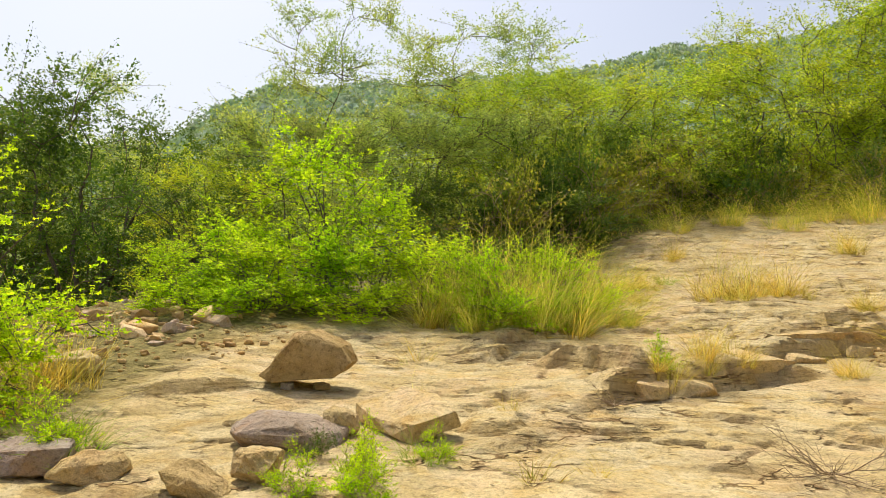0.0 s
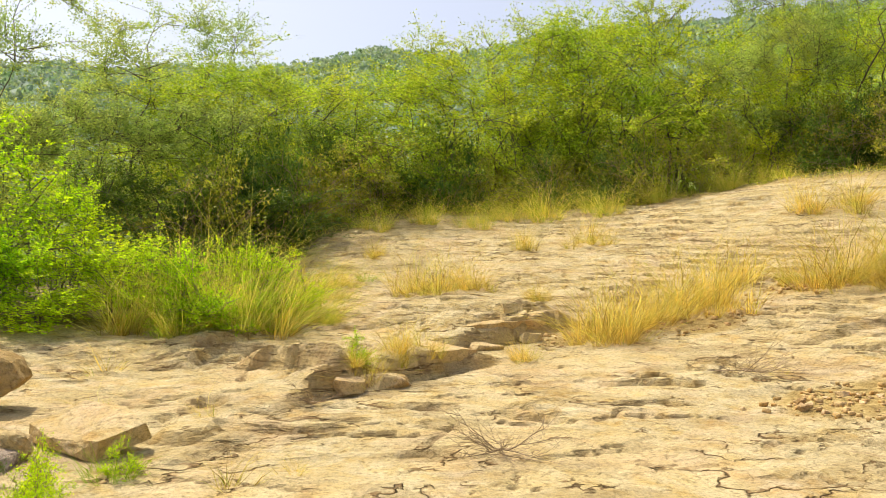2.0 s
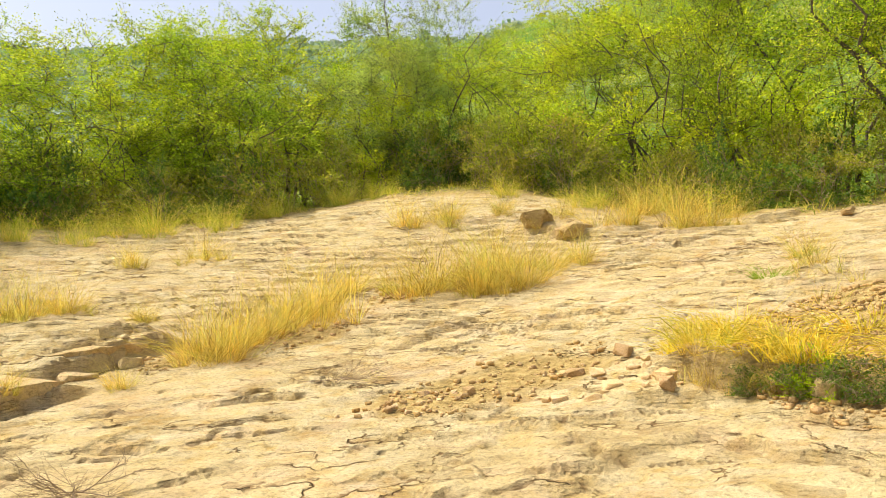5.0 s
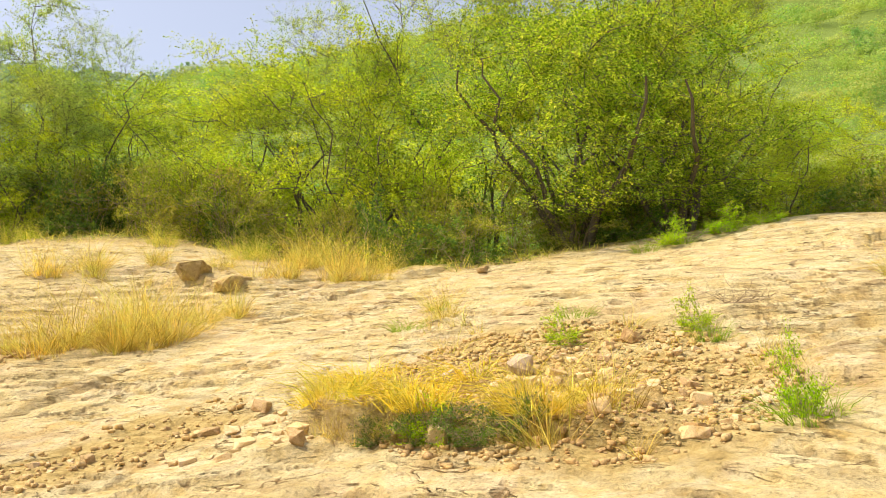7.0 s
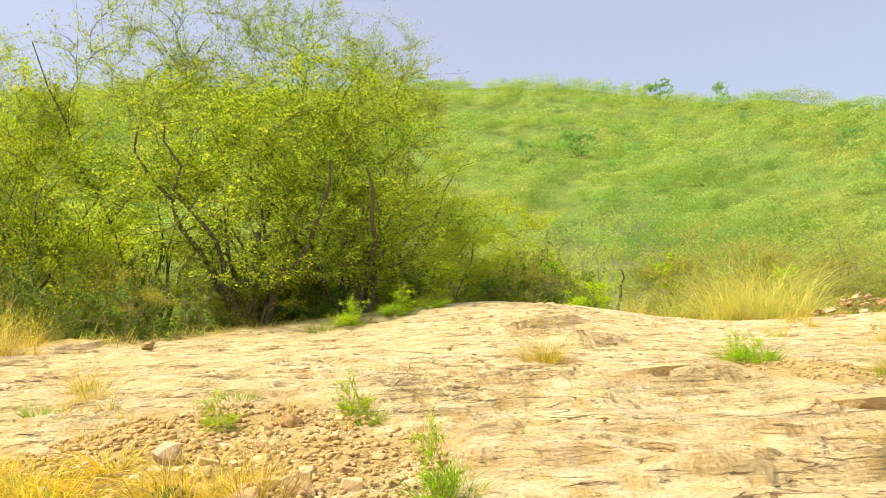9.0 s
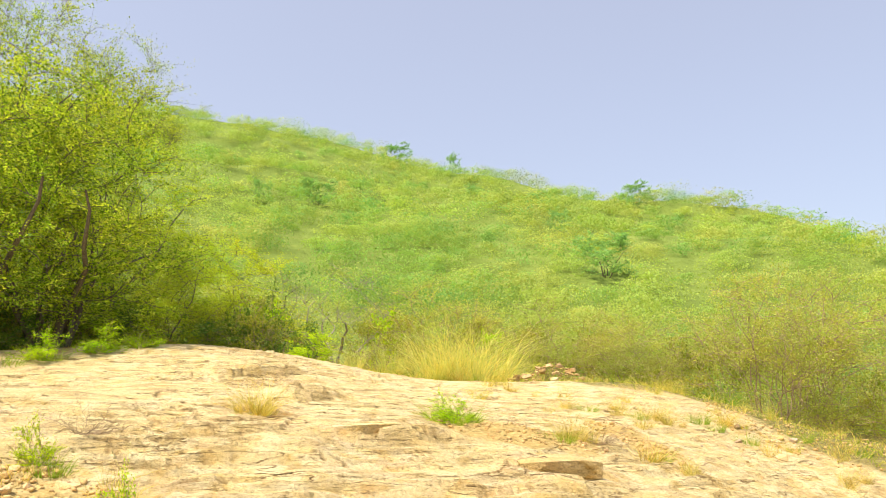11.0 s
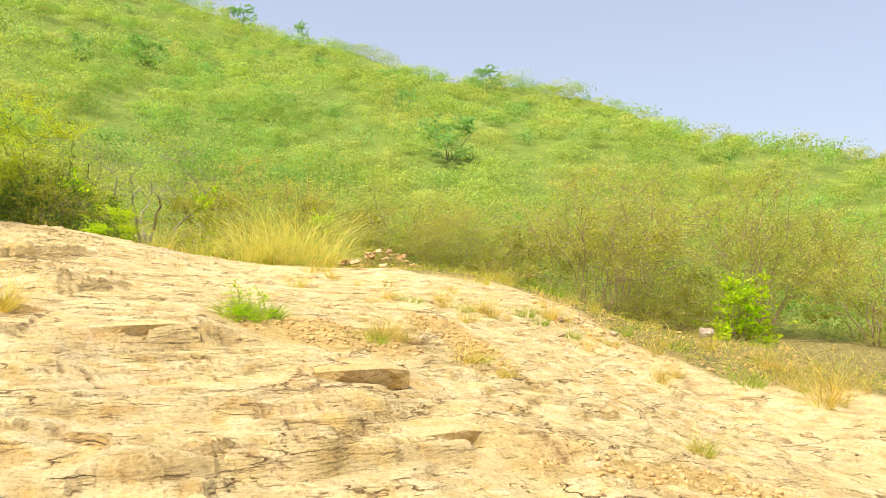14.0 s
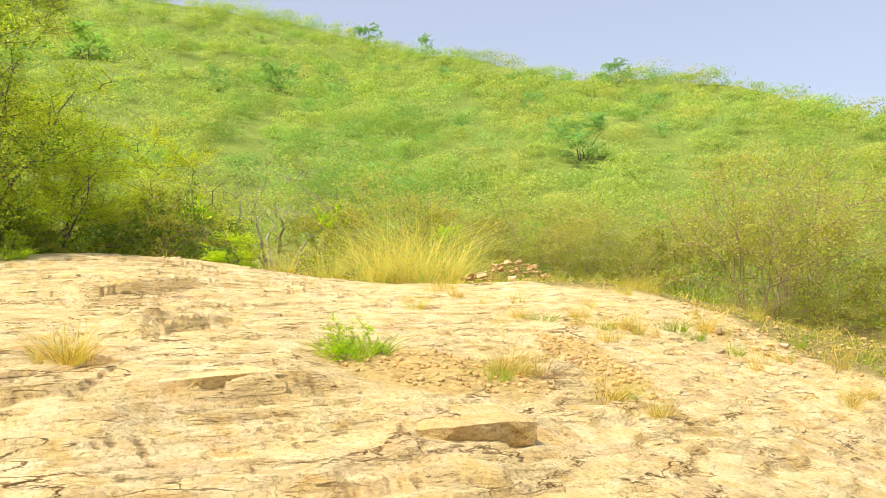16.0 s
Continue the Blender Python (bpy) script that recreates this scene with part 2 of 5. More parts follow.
GROUND = ground_material()
STONE = stone_material("sandstone_stone", SANDSTONE)
GRAVEL = stone_material("ochre_gravel", ((0.68, 0.53, 0.31), (0.62, 0.46, 0.22), (0.56, 0.37, 0.14), (0.42, 0.29, 0.16)), 0.3)
PEBBLE = stone_material("tan_stone", ((0.78, 0.62, 0.40), (0.72, 0.55, 0.31), (0.66, 0.46, 0.20), (0.52, 0.38, 0.24)), 0.16)
PEBBLE_GREY = stone_material("grey_rubble", ((0.56, 0.48, 0.40), (0.48, 0.39, 0.30), (0.48, 0.34, 0.19), (0.30, 0.24, 0.20)), 0.25)
PEBBLE_BROWN = stone_material("brown_rubble", ((0.58, 0.43, 0.24), (0.48, 0.34, 0.17), (0.42, 0.27, 0.11), (0.26, 0.18, 0.11)), 0.25)
STONE_GREY = stone_material("grey_stone", GREYSTONE)
STONE_BROWN = stone_material("brown_stone", ((0.52, 0.39, 0.19), (0.43, 0.315, 0.135), (0.38, 0.25, 0.09), (0.21, 0.15, 0.085)))
LEAF_OLIVE = leaf_material("olive_leaves", [(0.16, 0.24, 0.02), (0.32, 0.43, 0.035), (0.46, 0.57, 0.055), (0.56, 0.58, 0.12)], 0.6)
LEAF_BRIGHT = leaf_material("bright_green_leaves", [(0.21, 0.36, 0.01), (0.48, 0.69, 0.02), (0.69, 0.81, 0.03)], 0.66)
# dark green; for the hollow's trees and the undergrowth, shade is part of the colour
LEAF_DARK_SHADED = leaf_material("dark_shaded_green_leaves", [(0.07, 0.14, 0.03), (0.13, 0.22, 0.035), (0.22, 0.31, 0.045)], 0.35)
LEAF_DEEP = leaf_material("deep_green_leaves", [(0.08, 0.15, 0.014), (0.25, 0.38, 0.028), (0.46, 0.58, 0.055), (0.54, 0.56, 0.11)], 0.6)
# browner olive for low bushes, dulled further to hold the shade below the trees
LEAF_SHADE = leaf_material("dull_shaded_olive_leaves", [(0.16, 0.19, 0.025), (0.30, 0.34, 0.04), (0.42, 0.44, 0.07), (0.44, 0.37, 0.13)], 0.45)
LEAF_GREY = leaf_material("grey_green_leaves", [(0.22, 0.32, 0.11), (0.38, 0.48, 0.16), (0.52, 0.60, 0.21)], 0.55)
LEAF_YELLOW = leaf_material("yellow_green_leaves", [(0.26, 0.35, 0.02), (0.48, 0.58, 0.035), (0.64, 0.69, 0.07)], 0.6)
LEAF_HILL = leaf_material("hill_scrub_leaves", [(0.35, 0.44, 0.13), (0.38, 0.48, 0.14), (0.40, 0.49, 0.15), (0.42, 0.48, 0.16)], 0.5, 0.10, 0.9, 2.4)
LEAF_SCRUB = leaf_material("pale_scrub_leaves", [(0.32, 0.39, 0.07), (0.44, 0.50, 0.10), (0.54, 0.57, 0.14), (0.52, 0.47, 0.19)], 0.5)
LEAF_TEAL = leaf_material("blue_green_leaves", [(0.22, 0.42, 0.19), (0.32, 0.54, 0.24), (0.42, 0.60, 0.25)], 0.5)
# far woods: the haze of distance is mixed into the leaf colour, paler and bluer
LEAF_FAR_HAZED = leaf_material("far_wood_leaves_hazed", [(0.24, 0.33, 0.29), (0.29, 0.39, 0.35), (0.34, 0.43, 0.39)], 0.4, 0.05, 0.35)
GRASS_DRY = leaf_material("dry_grass", [(0.22, 0.15, 0.03), (0.40, 0.29, 0.06), (0.62, 0.47, 0.13), (0.78, 0.64, 0.24), (0.84, 0.74, 0.36), (0.36, 0.38, 0.06)], 0.52, 5.0)
GRASS_MIXED = leaf_material("half_green_grass", [(0.15, 0.22, 0.02), (0.38, 0.46, 0.05), (0.72, 0.58, 0.16), (0.80, 0.68, 0.28), (0.30, 0.42, 0.04)], 0.55, 5.0)
GRASS_GOLD = leaf_material("golden_straw", [(0.42, 0.34, 0.04), (0.74, 0.59, 0.08), (0.86, 0.73, 0.18)], 0.4, 5.0)
GRASS_GREEN = leaf_material("green_grass", [(0.16, 0.28, 0.02), (0.28, 0.42, 0.04), (0.42, 0.48, 0.08)], 0.5, 5.0)
GRASS_STRAW = leaf_material("pale_straw", [(0.50, 0.50, 0.12), (0.70, 0.66, 0.22), (0.86, 0.80, 0.36), (0.60, 0.62, 0.16)], 0.45, 5.0)
BARK = bark_material("dark_bark", (0.07, 0.055, 0.04), (0.22, 0.18, 0.13))
BARK_PALE = bark_material("pale_bark", (0.20, 0.17, 0.12), (0.42, 0.37, 0.28))
TWIG = bark_material("dry_twig", (0.24, 0.16, 0.09), (0.46, 0.35, 0.22))


# ---- the lie of the land ----
def hashed(ix, iy, seed):
    """A random number for each cell of a lattice."""
    h = (ix.astype(np.int64) * 374761393 + iy.astype(np.int64) * 668265263 + seed * 974634777) & 0xFFFFFFFF
    h = ((h ^ (h >> 13)) * 1274126177) & 0xFFFFFFFF
    h = ((h ^ (h >> 15)) * 2246822519) & 0xFFFFFFFF
    return (h ^ (h >> 16)) / 4294967296.0


def value_noise(x, y, seed=0):
    ix, iy = np.floor(x), np.floor(y)
    fx, fy = x - ix, y - iy
    fx, fy = fx * fx * (3 - 2 * fx), fy * fy * (3 - 2 * fy)
    a, b = hashed(ix, iy, seed), hashed(ix + 1, iy, seed)
    c, d = hashed(ix, iy + 1, seed), hashed(ix + 1, iy + 1, seed)
    return a + (b - a) * fx + (c - a) * fy + (a - b - c + d) * fx * fy - 0.5


def fbm(x, y, octaves, seed=0):
    out, amp = np.zeros_like(x), 1.0
    for k in range(octaves):
        out = out + amp * value_noise(x * 2 ** k, y * 2 ** k, seed + k)
        amp *= 0.5
    return out


def plates(x, y, seed):
    """Broken slabs: a random number for the cell of each place, how far the place lies inside it, and the way from its middle."""
    ix, iy = np.floor(x), np.floor(y)
    best = np.full(x.shape, 9.0)
    second = np.full(x.shape, 9.0)
    cell, dx0, dy0 = np.zeros_like(x), np.zeros_like(x), np.zeros_like(x)
    for ox in (-1, 0, 1):
        for oy in (-1, 0, 1):
            cx, cy = ix + ox, iy + oy
            dx, dy = x - cx - hashed(cx, cy, seed), y - cy - hashed(cx, cy, seed + 5)
            d = np.hypot(dx, dy)
            near = d < best
            second = np.where(near, best, np.minimum(second, d))
            cell = np.where(near, hashed(cx, cy, seed + 9), cell)
            dx0, dy0 = np.where(near, dx, dx0), np.where(near, dy, dy0)
            best = np.where(near, d, best)
    return cell, second - best, dx0, dy0


TREND = (1.06, 1.201, 0.761, 0.115, -0.009, 0.084)
SWELLS = (  # rows from south to north, 4 m apart, each from west to east
    (0.01, 0.09, 0.24, 0.11, -0.15, -0.08, 0.12, -0.48, -0.79),
    (0.04, 0.14, 0.28, -0.0, -0.37, -0.51, -0.41, 1.15, -0.28),
    (0.23, 0.15, 0.23, 0.18, -0.28, 0.48, -0.05, 0.44, -0.27),
    (0.39, -0.04, 0.11, 0.57, -0.38, 0.41, -0.26, -0.22, 0.1),
    (0.08, -0.2, -0.12, -0.33, -0.08, 0.41, -0.06, 1.08, -0.09),
    (0.08, -0.08, 0.36, -0.68, 0.29, 0.32, -0.74, 0.52, -0.69),
    (0.54, -0.25, -0.25, -0.04, -0.3, -0.3, 0.42, 0.36, -0.42),
    (0.36, 0.3, -0.36, 0.0, -0.15, 0.16, -0.13, -0.9, -0.28),
    (-0.46, 0.09, 0.17, -0.15, -0.02, 0.86, 0.26, -0.72, -0.25),
    (-0.18, 0.29, 0.73, 0.44, 0.31, 0.19, -0.11, -0.15, -0.04),
    (-0.03, -0.08, -0.17, -0.26, -0.15, -0.32, -0.35, -0.1, -0.01),
)
# the skyline: bearing from north, how high the crest stands (degrees), how far off it is
CREST = ((-180, 5, 300), (-90, 7, 300), (-50, 7, 400), (-33, 8.0, 420), (-29, 11.0, 420), (-26, 12.7, 420), (-4, 14.2, 420), (3, 15.9, 420), (8, 15.2, 420),
         (16, 16.8, 400), (34, 16.9, 320), (41, 17.6, 190), (60, 20.6, 175), (77, 20.8, 170), (87, 20.3, 170), (99, 18.2, 165),
         (112, 15.9, 155), (124, 14.0, 140), (131, 11.4, 130), (139, 10.2, 150), (155, 8, 200), (180, 5, 300))
FOOT = ((-180, -0.2), (-60, 0.3), (-30, 0.7), (-10, 1.2), (5, 2.4), (30, 3.4), (60, 2.6), (80, 3.4), (95, 3.3), (115, 2.2), (130, 0.9), (150, 0.0), (180, -0.2))
EDGE = ((-180, 14), (-75, 8), (-45, 9.0), (-30, 11.2), (-18, 13.2), (-6, 17), (2, 20.5), (30, 21.5), (45, 19.5), (57, 17.5), (66, 19.5), (80, 22), (100, 23), (112, 21), (124, 19.5), (140, 18.5), (160, 15), (180, 14))
RUBBLE = ((-5.6, 8.6, 2.6, 2.2), (8.9, 2.6, 1.7, 2.2), (6.6, 6.3, 1.6, 0.7), (9.4, -6.6, 0.6, 1.6), (13.8, -4.2, 1.0, 1.4), (15.6, -6.6, 2.0, 0.6), (5.4, 10.2, 1.8, 0.5), (9.2, 11.0, 2.0, 0.5))


def swell(x, y):
    X, Y = (x - 10) / 10, (y - 2) / 10
    a, b, c, d, e, f = TREND
    z = a + b * X + c * Y + d * X * X + e * X * Y + f * Y * Y
    for j, row in enumerate(SWELLS):
        gy = np.exp(-((y + 15 - 4 * j) / 3.4) ** 2 / 2)
        for i, w in enumerate(row):
            z = z + w * gy * np.exp(-((x + 6 - 4 * i) / 3.4) ** 2 / 2)
    return z


def smooth(a, b, v):
    t = np.clip((v - a) / (b - a), 0, 1)
    return t * t * (3 - 2 * t)


def land(x, y):
    """Height of the bare land, without the rock's relief."""
    x, y = np.asarray(x, float), np.asarray(y, float)
    r, bearing = np.hypot(x - 2, y + 1), np.degrees(np.arctan2(x - 2, y + 1))
    cb = [c[0] for c in CREST]
    high, far = np.interp(bearing, cb, [c[1] for c in CREST]), np.interp(bearing, cb, [c[2] for c in CREST])
    foot = np.interp(bearing, [c[0] for c in FOOT], [c[1] for c in FOOT])
    top = 1.6 + far * np.tan(np.radians(high))
    p = (r - 32) / (far - 32)
    rise = np.where(p < 1, np.clip(p, 0, 1) ** 1.12, 1 - 0.25 * np.clip(p - 1, 0, 2))
    hill = foot + (top - foot) * rise + fbm(x / 26, y / 26, 3, 40) * np.clip((r - 34) / 60, 0, 1) * 5
    w = smooth(24, 33, r)
    near = swell(np.clip(x, -12, 34), np.clip(y, -22, 30))
    return near * (1 - w) + hill * w


def bare_rock(x, y):
    """1 on bare rock, 0 where soil covers it."""
    r, bearing = np.hypot(x - 2, y + 1), np.degrees(np.arctan2(x - 2, y + 1))
    edge = np.interp(bearing, [c[0] for c in EDGE], [c[1] for c in EDGE]) + 1.6 * fbm(x / 2.2, y / 2.2, 3, 7)
    return 1 - smooth(-0.5, 0.5, r - edge)


def loose(x, y):
    """1 where gravel and earth lie over the rock."""
    s = np.zeros_like(x)
    n = 0.7 * fbm(x / 0.8, y / 0.8, 4, 17)
    for cx, cy, rx, ry in RUBBLE:
        s = np.maximum(s, 1 - smooth(0.75, 1.1, np.hypot((x - cx) / rx, (y - cy) / ry) + n))
    return s


# broken edges in the rock: from, to (the high side lies to the left), how high, how far back it falls off
LEDGES = ((2.75, 10.0, 4.45, 10.7, 0.34, 2.2), (0.3, 8.75, 1.25, 7.85, 0.2, 1.8), (1.2, 7.75, 2.95, 9.25, 0.28, 1.8), (12.1, -1.3, 12.6, -2.75, 0.2, 1.2),
          (11.6, -3.5, 11.7, -4.55, 0.12, 0.8), (10.1, -0.9, 10.2, -2.3, 0.10, 1.1), (10.35, -2.5, 10.45, -4.5, 0.11, 1.2), (9.95, -4.5, 9.7, -5.7, 0.14, 0.9),
          (14.3, -0.9, 16.0, -1.45, 0.14, 0.9), (18.1, 0.6, 19.3, -0.7, 0.22, 0.9), (9.2, 0.35, 9.1, -0.95, 0.2, 0.9), (10.85, 0.0, 10.95, -1.0, 0.12, 0.7),
          (5.5, 3.85, 6.5, 3.75, 0.10, 0.8), (6.85, 8.5, 8.1, 8.75, 0.09, 0.7), (-3.3, 6.55, -2.6, 6.85, 0.16, 0.8), (-0.5, 9.8, 0.4, 9.85, 0.16, 0.9), (7.5, 4.6, 7.8, 2.7, 0.34, 1.5), (7.85, 2.6, 7.9, 1.4, 0.22, 1.3))
LEDGES_2 = ((8.45, -0.7, 8.87, -1.82, 0.10), (8.87, -1.82, 9.2, -3.2, 0.13), (9.2, -3.2, 9.69, -5.1, 0.10), (11.24, -0.4, 11.11, -1.0, 0.10), (9.85, -2.76, 10.02, -3.74, 0.12),
            (14.44, -0.8, 15.6, -0.95, 0.12), (8.05, 10.8, 9.02, 10.2, 0.09), (12.47, 12.57, 13.0, 11.1, 0.24), (5.28, 5.35, 6.65, 4.32, 0.08), (6.77, 4.58, 7.22, 4.16, 0.12),
            (15.75, 9.2, 17.34, 9.1, 0.12), (3.2, 10.6, 4.41, 11.36, 0.18), (0.81, 7.11, 1.22, 7.88, 0.14), (-0.49, 9.33, -0.02, 10.76, 0.12), (1.0, 16.78, 2.17, 17.2, 0.15), (0.06, 5.79, 0.49, 6.18, 0.08))


def ledges(x, y):
    h, face = np.zeros_like(x), np.zeros_like(x)
    cell, _, _, _ = plates(x / 0.55 + 0.4 * fbm(x / 0.6, y / 0.6, 2, 75), y / 0.55, 77)
    jag = 0.2 * fbm(x / 1.1, y / 1.1, 3, 71) + 0.12 * (cell - 0.5)
    for x0, y0, x1, y1, rise, back in LEDGES + tuple((*e, 1.0) for e in LEDGES_2):
        n = math.hypot(x1 - x0, y1 - y0)
        dx, dy = (x1 - x0) / n, (y1 - y0) / n
        along, side = (x - x0) * dx + (y - y0) * dy, -(x - x0) * dy + (y - y0) * dx + jag
        rough = np.clip(0.85 + 0.3 * (cell - 0.5) + 0.7 * value_noise(x / 0.9, y / 0.9, 73), 0.3, 1.3)
        ends = rough * smooth(-0.6, 0.25, along) * (1 - smooth(n - 0.25, n + 0.6, along))
        h = h + ends * rise * (smooth(-0.09, 0.06, side) * np.exp(-np.clip(side, 0, 9) / back) - 0.16 * np.exp(-((side + 0.09) / 0.05) ** 2))
        face = np.maximum(face, ends * np.exp(-((side + 0.03) / 0.06) ** 2) * min(1.0, rise / 0.16))
    return h, face


def strata(q, step, share, edge=0.86):
    """Weathered layers: a gentle tread, then a low scarp that faces downhill."""
    f = q / step - np.floor(q / step)
    tread = np.where(f < edge, 0.3 * f, 0.3 * edge + (f - edge) * (1 - 0.3 * edge) / (1 - edge))
    groove = np.exp(-((f - edge + 0.03) / 0.04) ** 2)
    return step * share * (tread - f + 0.25) - 0.22 * step * share * groove, groove * np.clip(share, 0, 1), f


def slabs(x, y, bearing, seed):
    """Broken beds whose lips face down the slope: height and open cracks. bearing: which way the slope climbs."""
    a = math.radians(bearing)
    u, v = x * math.cos(a) - y * math.sin(a), x * math.sin(a) + y * math.cos(a)
    wu, wv = u + 0.5 * fbm(u / 1.3, v / 1.3, 3, seed), v + 0.22 * u * 0.4 + 0.34 * fbm(u / 1.6, v / 1.6, 4, seed + 1)
    c1, e1, du, dv = plates(wu / 2.1, wv / 1.5, seed + 2)
    bold = 0.25 + 0.75 * smooth(-0.05, 0.3, fbm(x / 3.1, y / 3.1, 2, seed + 6))
    h = bold * (0.07 * (c1 - 0.5) + 0.05 * (c1 * 7 % 1 - 0.5) * du - 0.09 * (c1 * 13 % 1 - 0.35) * dv)
    crack = np.exp(-(e1 / 0.02) ** 2) * (c1 * 3 % 1 > 0.55)
    c2, e2, du, dv = plates(wu / 0.75 + 0.3 * fbm(u / 0.35, v / 0.35, 3, seed + 3), wv / 0.42 + 0.2 * fbm(u / 0.3, v / 0.3, 2, seed + 7), seed + 4)
    some = smooth(0.0, 0.25, fbm(x / 1.5, y / 1.5, 3, seed + 5))
    h = h + some * (0.05 * (c2 - 0.5) + 0.02 * (c2 * 5 % 1 - 0.5) * du - 0.04 * (c2 * 11 % 1 - 0.3) * dv)
    crack = np.maximum(crack, 0.7 * some * np.exp(-(e2 / 0.045) ** 2) * (c2 * 3 % 1 > 0.6))
    return h, crack


def relief(x, y, rock, gravel, base):
    bearing = np.degrees(np.arctan2(x - 2, y + 1)) + 14 * fbm(x / 3, y / 3, 3, 91)
    near = 1 - smooth(14, 20, np.hypot(x - 2, y + 1))
    w1, w3 = 1 - smooth(34, 38, bearing), smooth(74, 78, bearing)
    h, joint_and_lip_shade = np.zeros_like(x), np.zeros_like(x)
    for w, way, seed in ((w1, -12, 100), (1 - w1 - w3, 30, 120), (w3, 84, 140)):
        a, b = slabs(x, y, way, seed)
        h, joint_and_lip_shade = h + w * a * (1.7 if seed == 140 else 1.15), joint_and_lip_shade + w * b
    h = h * (0.45 + 0.4 * near)
    for step, share, size, gate, bend, seed in ((0.15, 0.62, 1.5, 0.02, 0.16, 51), (0.085, 0.75, 1.0, 0.06, 0.11, 71), (0.04, 0.9, 0.7, 0.02, 0.06, 81)):
        q = base + bend * fbm(x / (2 * size), y / (2 * size), 4, seed) + 0.3 * step * fbm(x / 0.35, y / 0.35, 3, seed + 4)
        k = smooth(gate, gate + 0.22, fbm(x / size, y / size, 3, seed + 8)) * (1 if step > 0.1 else near)
        lip, groove, _ = strata(q, step, share * k, 0.93)
        h = h + lip
        # lip grooves join the cracks here, so the shade below a lip is coloured in
        joint_and_lip_shade = np.maximum(joint_and_lip_shade, smooth(0.35, 0.8, groove))
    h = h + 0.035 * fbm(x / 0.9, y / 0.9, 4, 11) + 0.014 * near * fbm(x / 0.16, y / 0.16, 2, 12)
    joint_and_lip_shade = joint_and_lip_shade * smooth(-0.06, 0.1, fbm(x / 0.6, y / 0.6, 3, 63))
    h = h - 0.03 * joint_and_lip_shade
    soft = 0.09 * fbm(x / 0.7, y / 0.7, 4, 21) + 0.03 * fbm(x / 0.12, y / 0.12, 2, 22)
    keep = rock * (1 - 0.85 * gravel)
    step, face = ledges(x, y)
    return h * keep + soft * (1 - keep) + step, np.clip(joint_and_lip_shade, 0, 1) * keep, face


def height(x, y):
    x, y = np.asarray(x, float), np.asarray(y, float)
    rock, gravel = bare_rock(x, y), loose(x, y)
    fade = 1 - smooth(30, 60, np.hypot(x - 2, y + 1))
    base = land(x, y)
    return base + relief(x, y, rock, gravel, base)[0] * fade


def ticks(*spans):
    """Grid lines: each span is (from, to, step); beyond the ends they spread out, a few metres apart on the hills, to the horizon."""
    inner = np.concatenate([np.arange(a, b, s) for a, b, s in spans])
    step = np.concatenate([np.minimum(0.2 * 1.16 ** np.arange(80), 3.2), 3.2 * 1.4 ** np.arange(1, 15)])
    grow = np.cumsum(step)
    return np.concatenate([(inner[0] - grow)[::-1], inner, inner[-1] + grow])


def sheet():
    xs = ticks((-7, -3.5, 0.1), (-3.5, 2, 0.06), (2, 13.5, 0.048), (13.5, 20, 0.08), (20, 26, 0.14))
    ys = ticks((-17, -9, 0.14), (-9, -6, 0.07), (-6, 9.5, 0.048), (9.5, 14, 0.065), (14, 22, 0.12))
    gx, gy = np.meshgrid(xs, ys)
    x, y = gx.ravel(), gy.ravel()
    rock, gravel, base = bare_rock(x, y), loose(x, y), land(x, y)
    r = np.hypot(x - 2, y + 1)
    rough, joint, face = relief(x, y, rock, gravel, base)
    rough = rough * (1 - smooth(30, 60, r))
    nx, ny = len(xs), len(ys)
    gy_, gx_ = np.gradient(rough.reshape(ny, nx), ys, xs)
    steep = smooth(0.4, 1.0, np.hypot(gx_, gy_).ravel()) * rock * (1 - gravel)
    a = (np.arange(ny - 1)[:, None] * nx + np.arange(nx - 1)[None, :]).ravel()
    faces = np.stack([a, a + 1, a + nx + 1, a + nx], 1)
    me = mesh_from("ground", np.stack([x, y, base + rough], 1), faces)
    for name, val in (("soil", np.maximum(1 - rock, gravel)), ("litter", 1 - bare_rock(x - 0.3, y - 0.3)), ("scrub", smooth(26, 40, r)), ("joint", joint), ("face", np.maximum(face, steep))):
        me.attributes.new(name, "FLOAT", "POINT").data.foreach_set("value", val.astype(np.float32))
    me.shade_smooth()
    me.set_sharp_from_angle(angle=radians(24))
    return me


def mesh_from(name, verts, faces):
    """A mesh from arrays: faces are all triangles or all quads."""
    me = bpy.data.meshes.new(name)
    verts, faces = np.asarray(verts, np.float32), np.asarray(faces, np.int32)
    k = faces.shape[1]
    me.vertices.add(len(verts))
    me.vertices.foreach_set("co", verts.ravel())
    me.loops.add(faces.size)
    me.loops.foreach_set("vertex_index", faces.ravel())
    me.polygons.add(len(faces))
    me.polygons.foreach_set("loop_start", np.arange(0, faces.size, k, dtype=np.int32))
    me.update(calc_edges=True)
    return me


ground = new("ground", sheet())
ground.data.materials.append(GROUND)
tagged(ground, "pale weathered sandstone slope with ledges, cracks and earth", "ground", kind="structure")


def on_ground(x, y, sink=0.0):
    return float(height(np.array([x]), np.array([y]))[0]) - sink


def mesh_part(name, me, mat, parent=None, label=""):
    ob = new(name, me)
    if not me.materials:
        me.materials.append(mat)
    ob.parent = parent
    return tagged(ob, label)


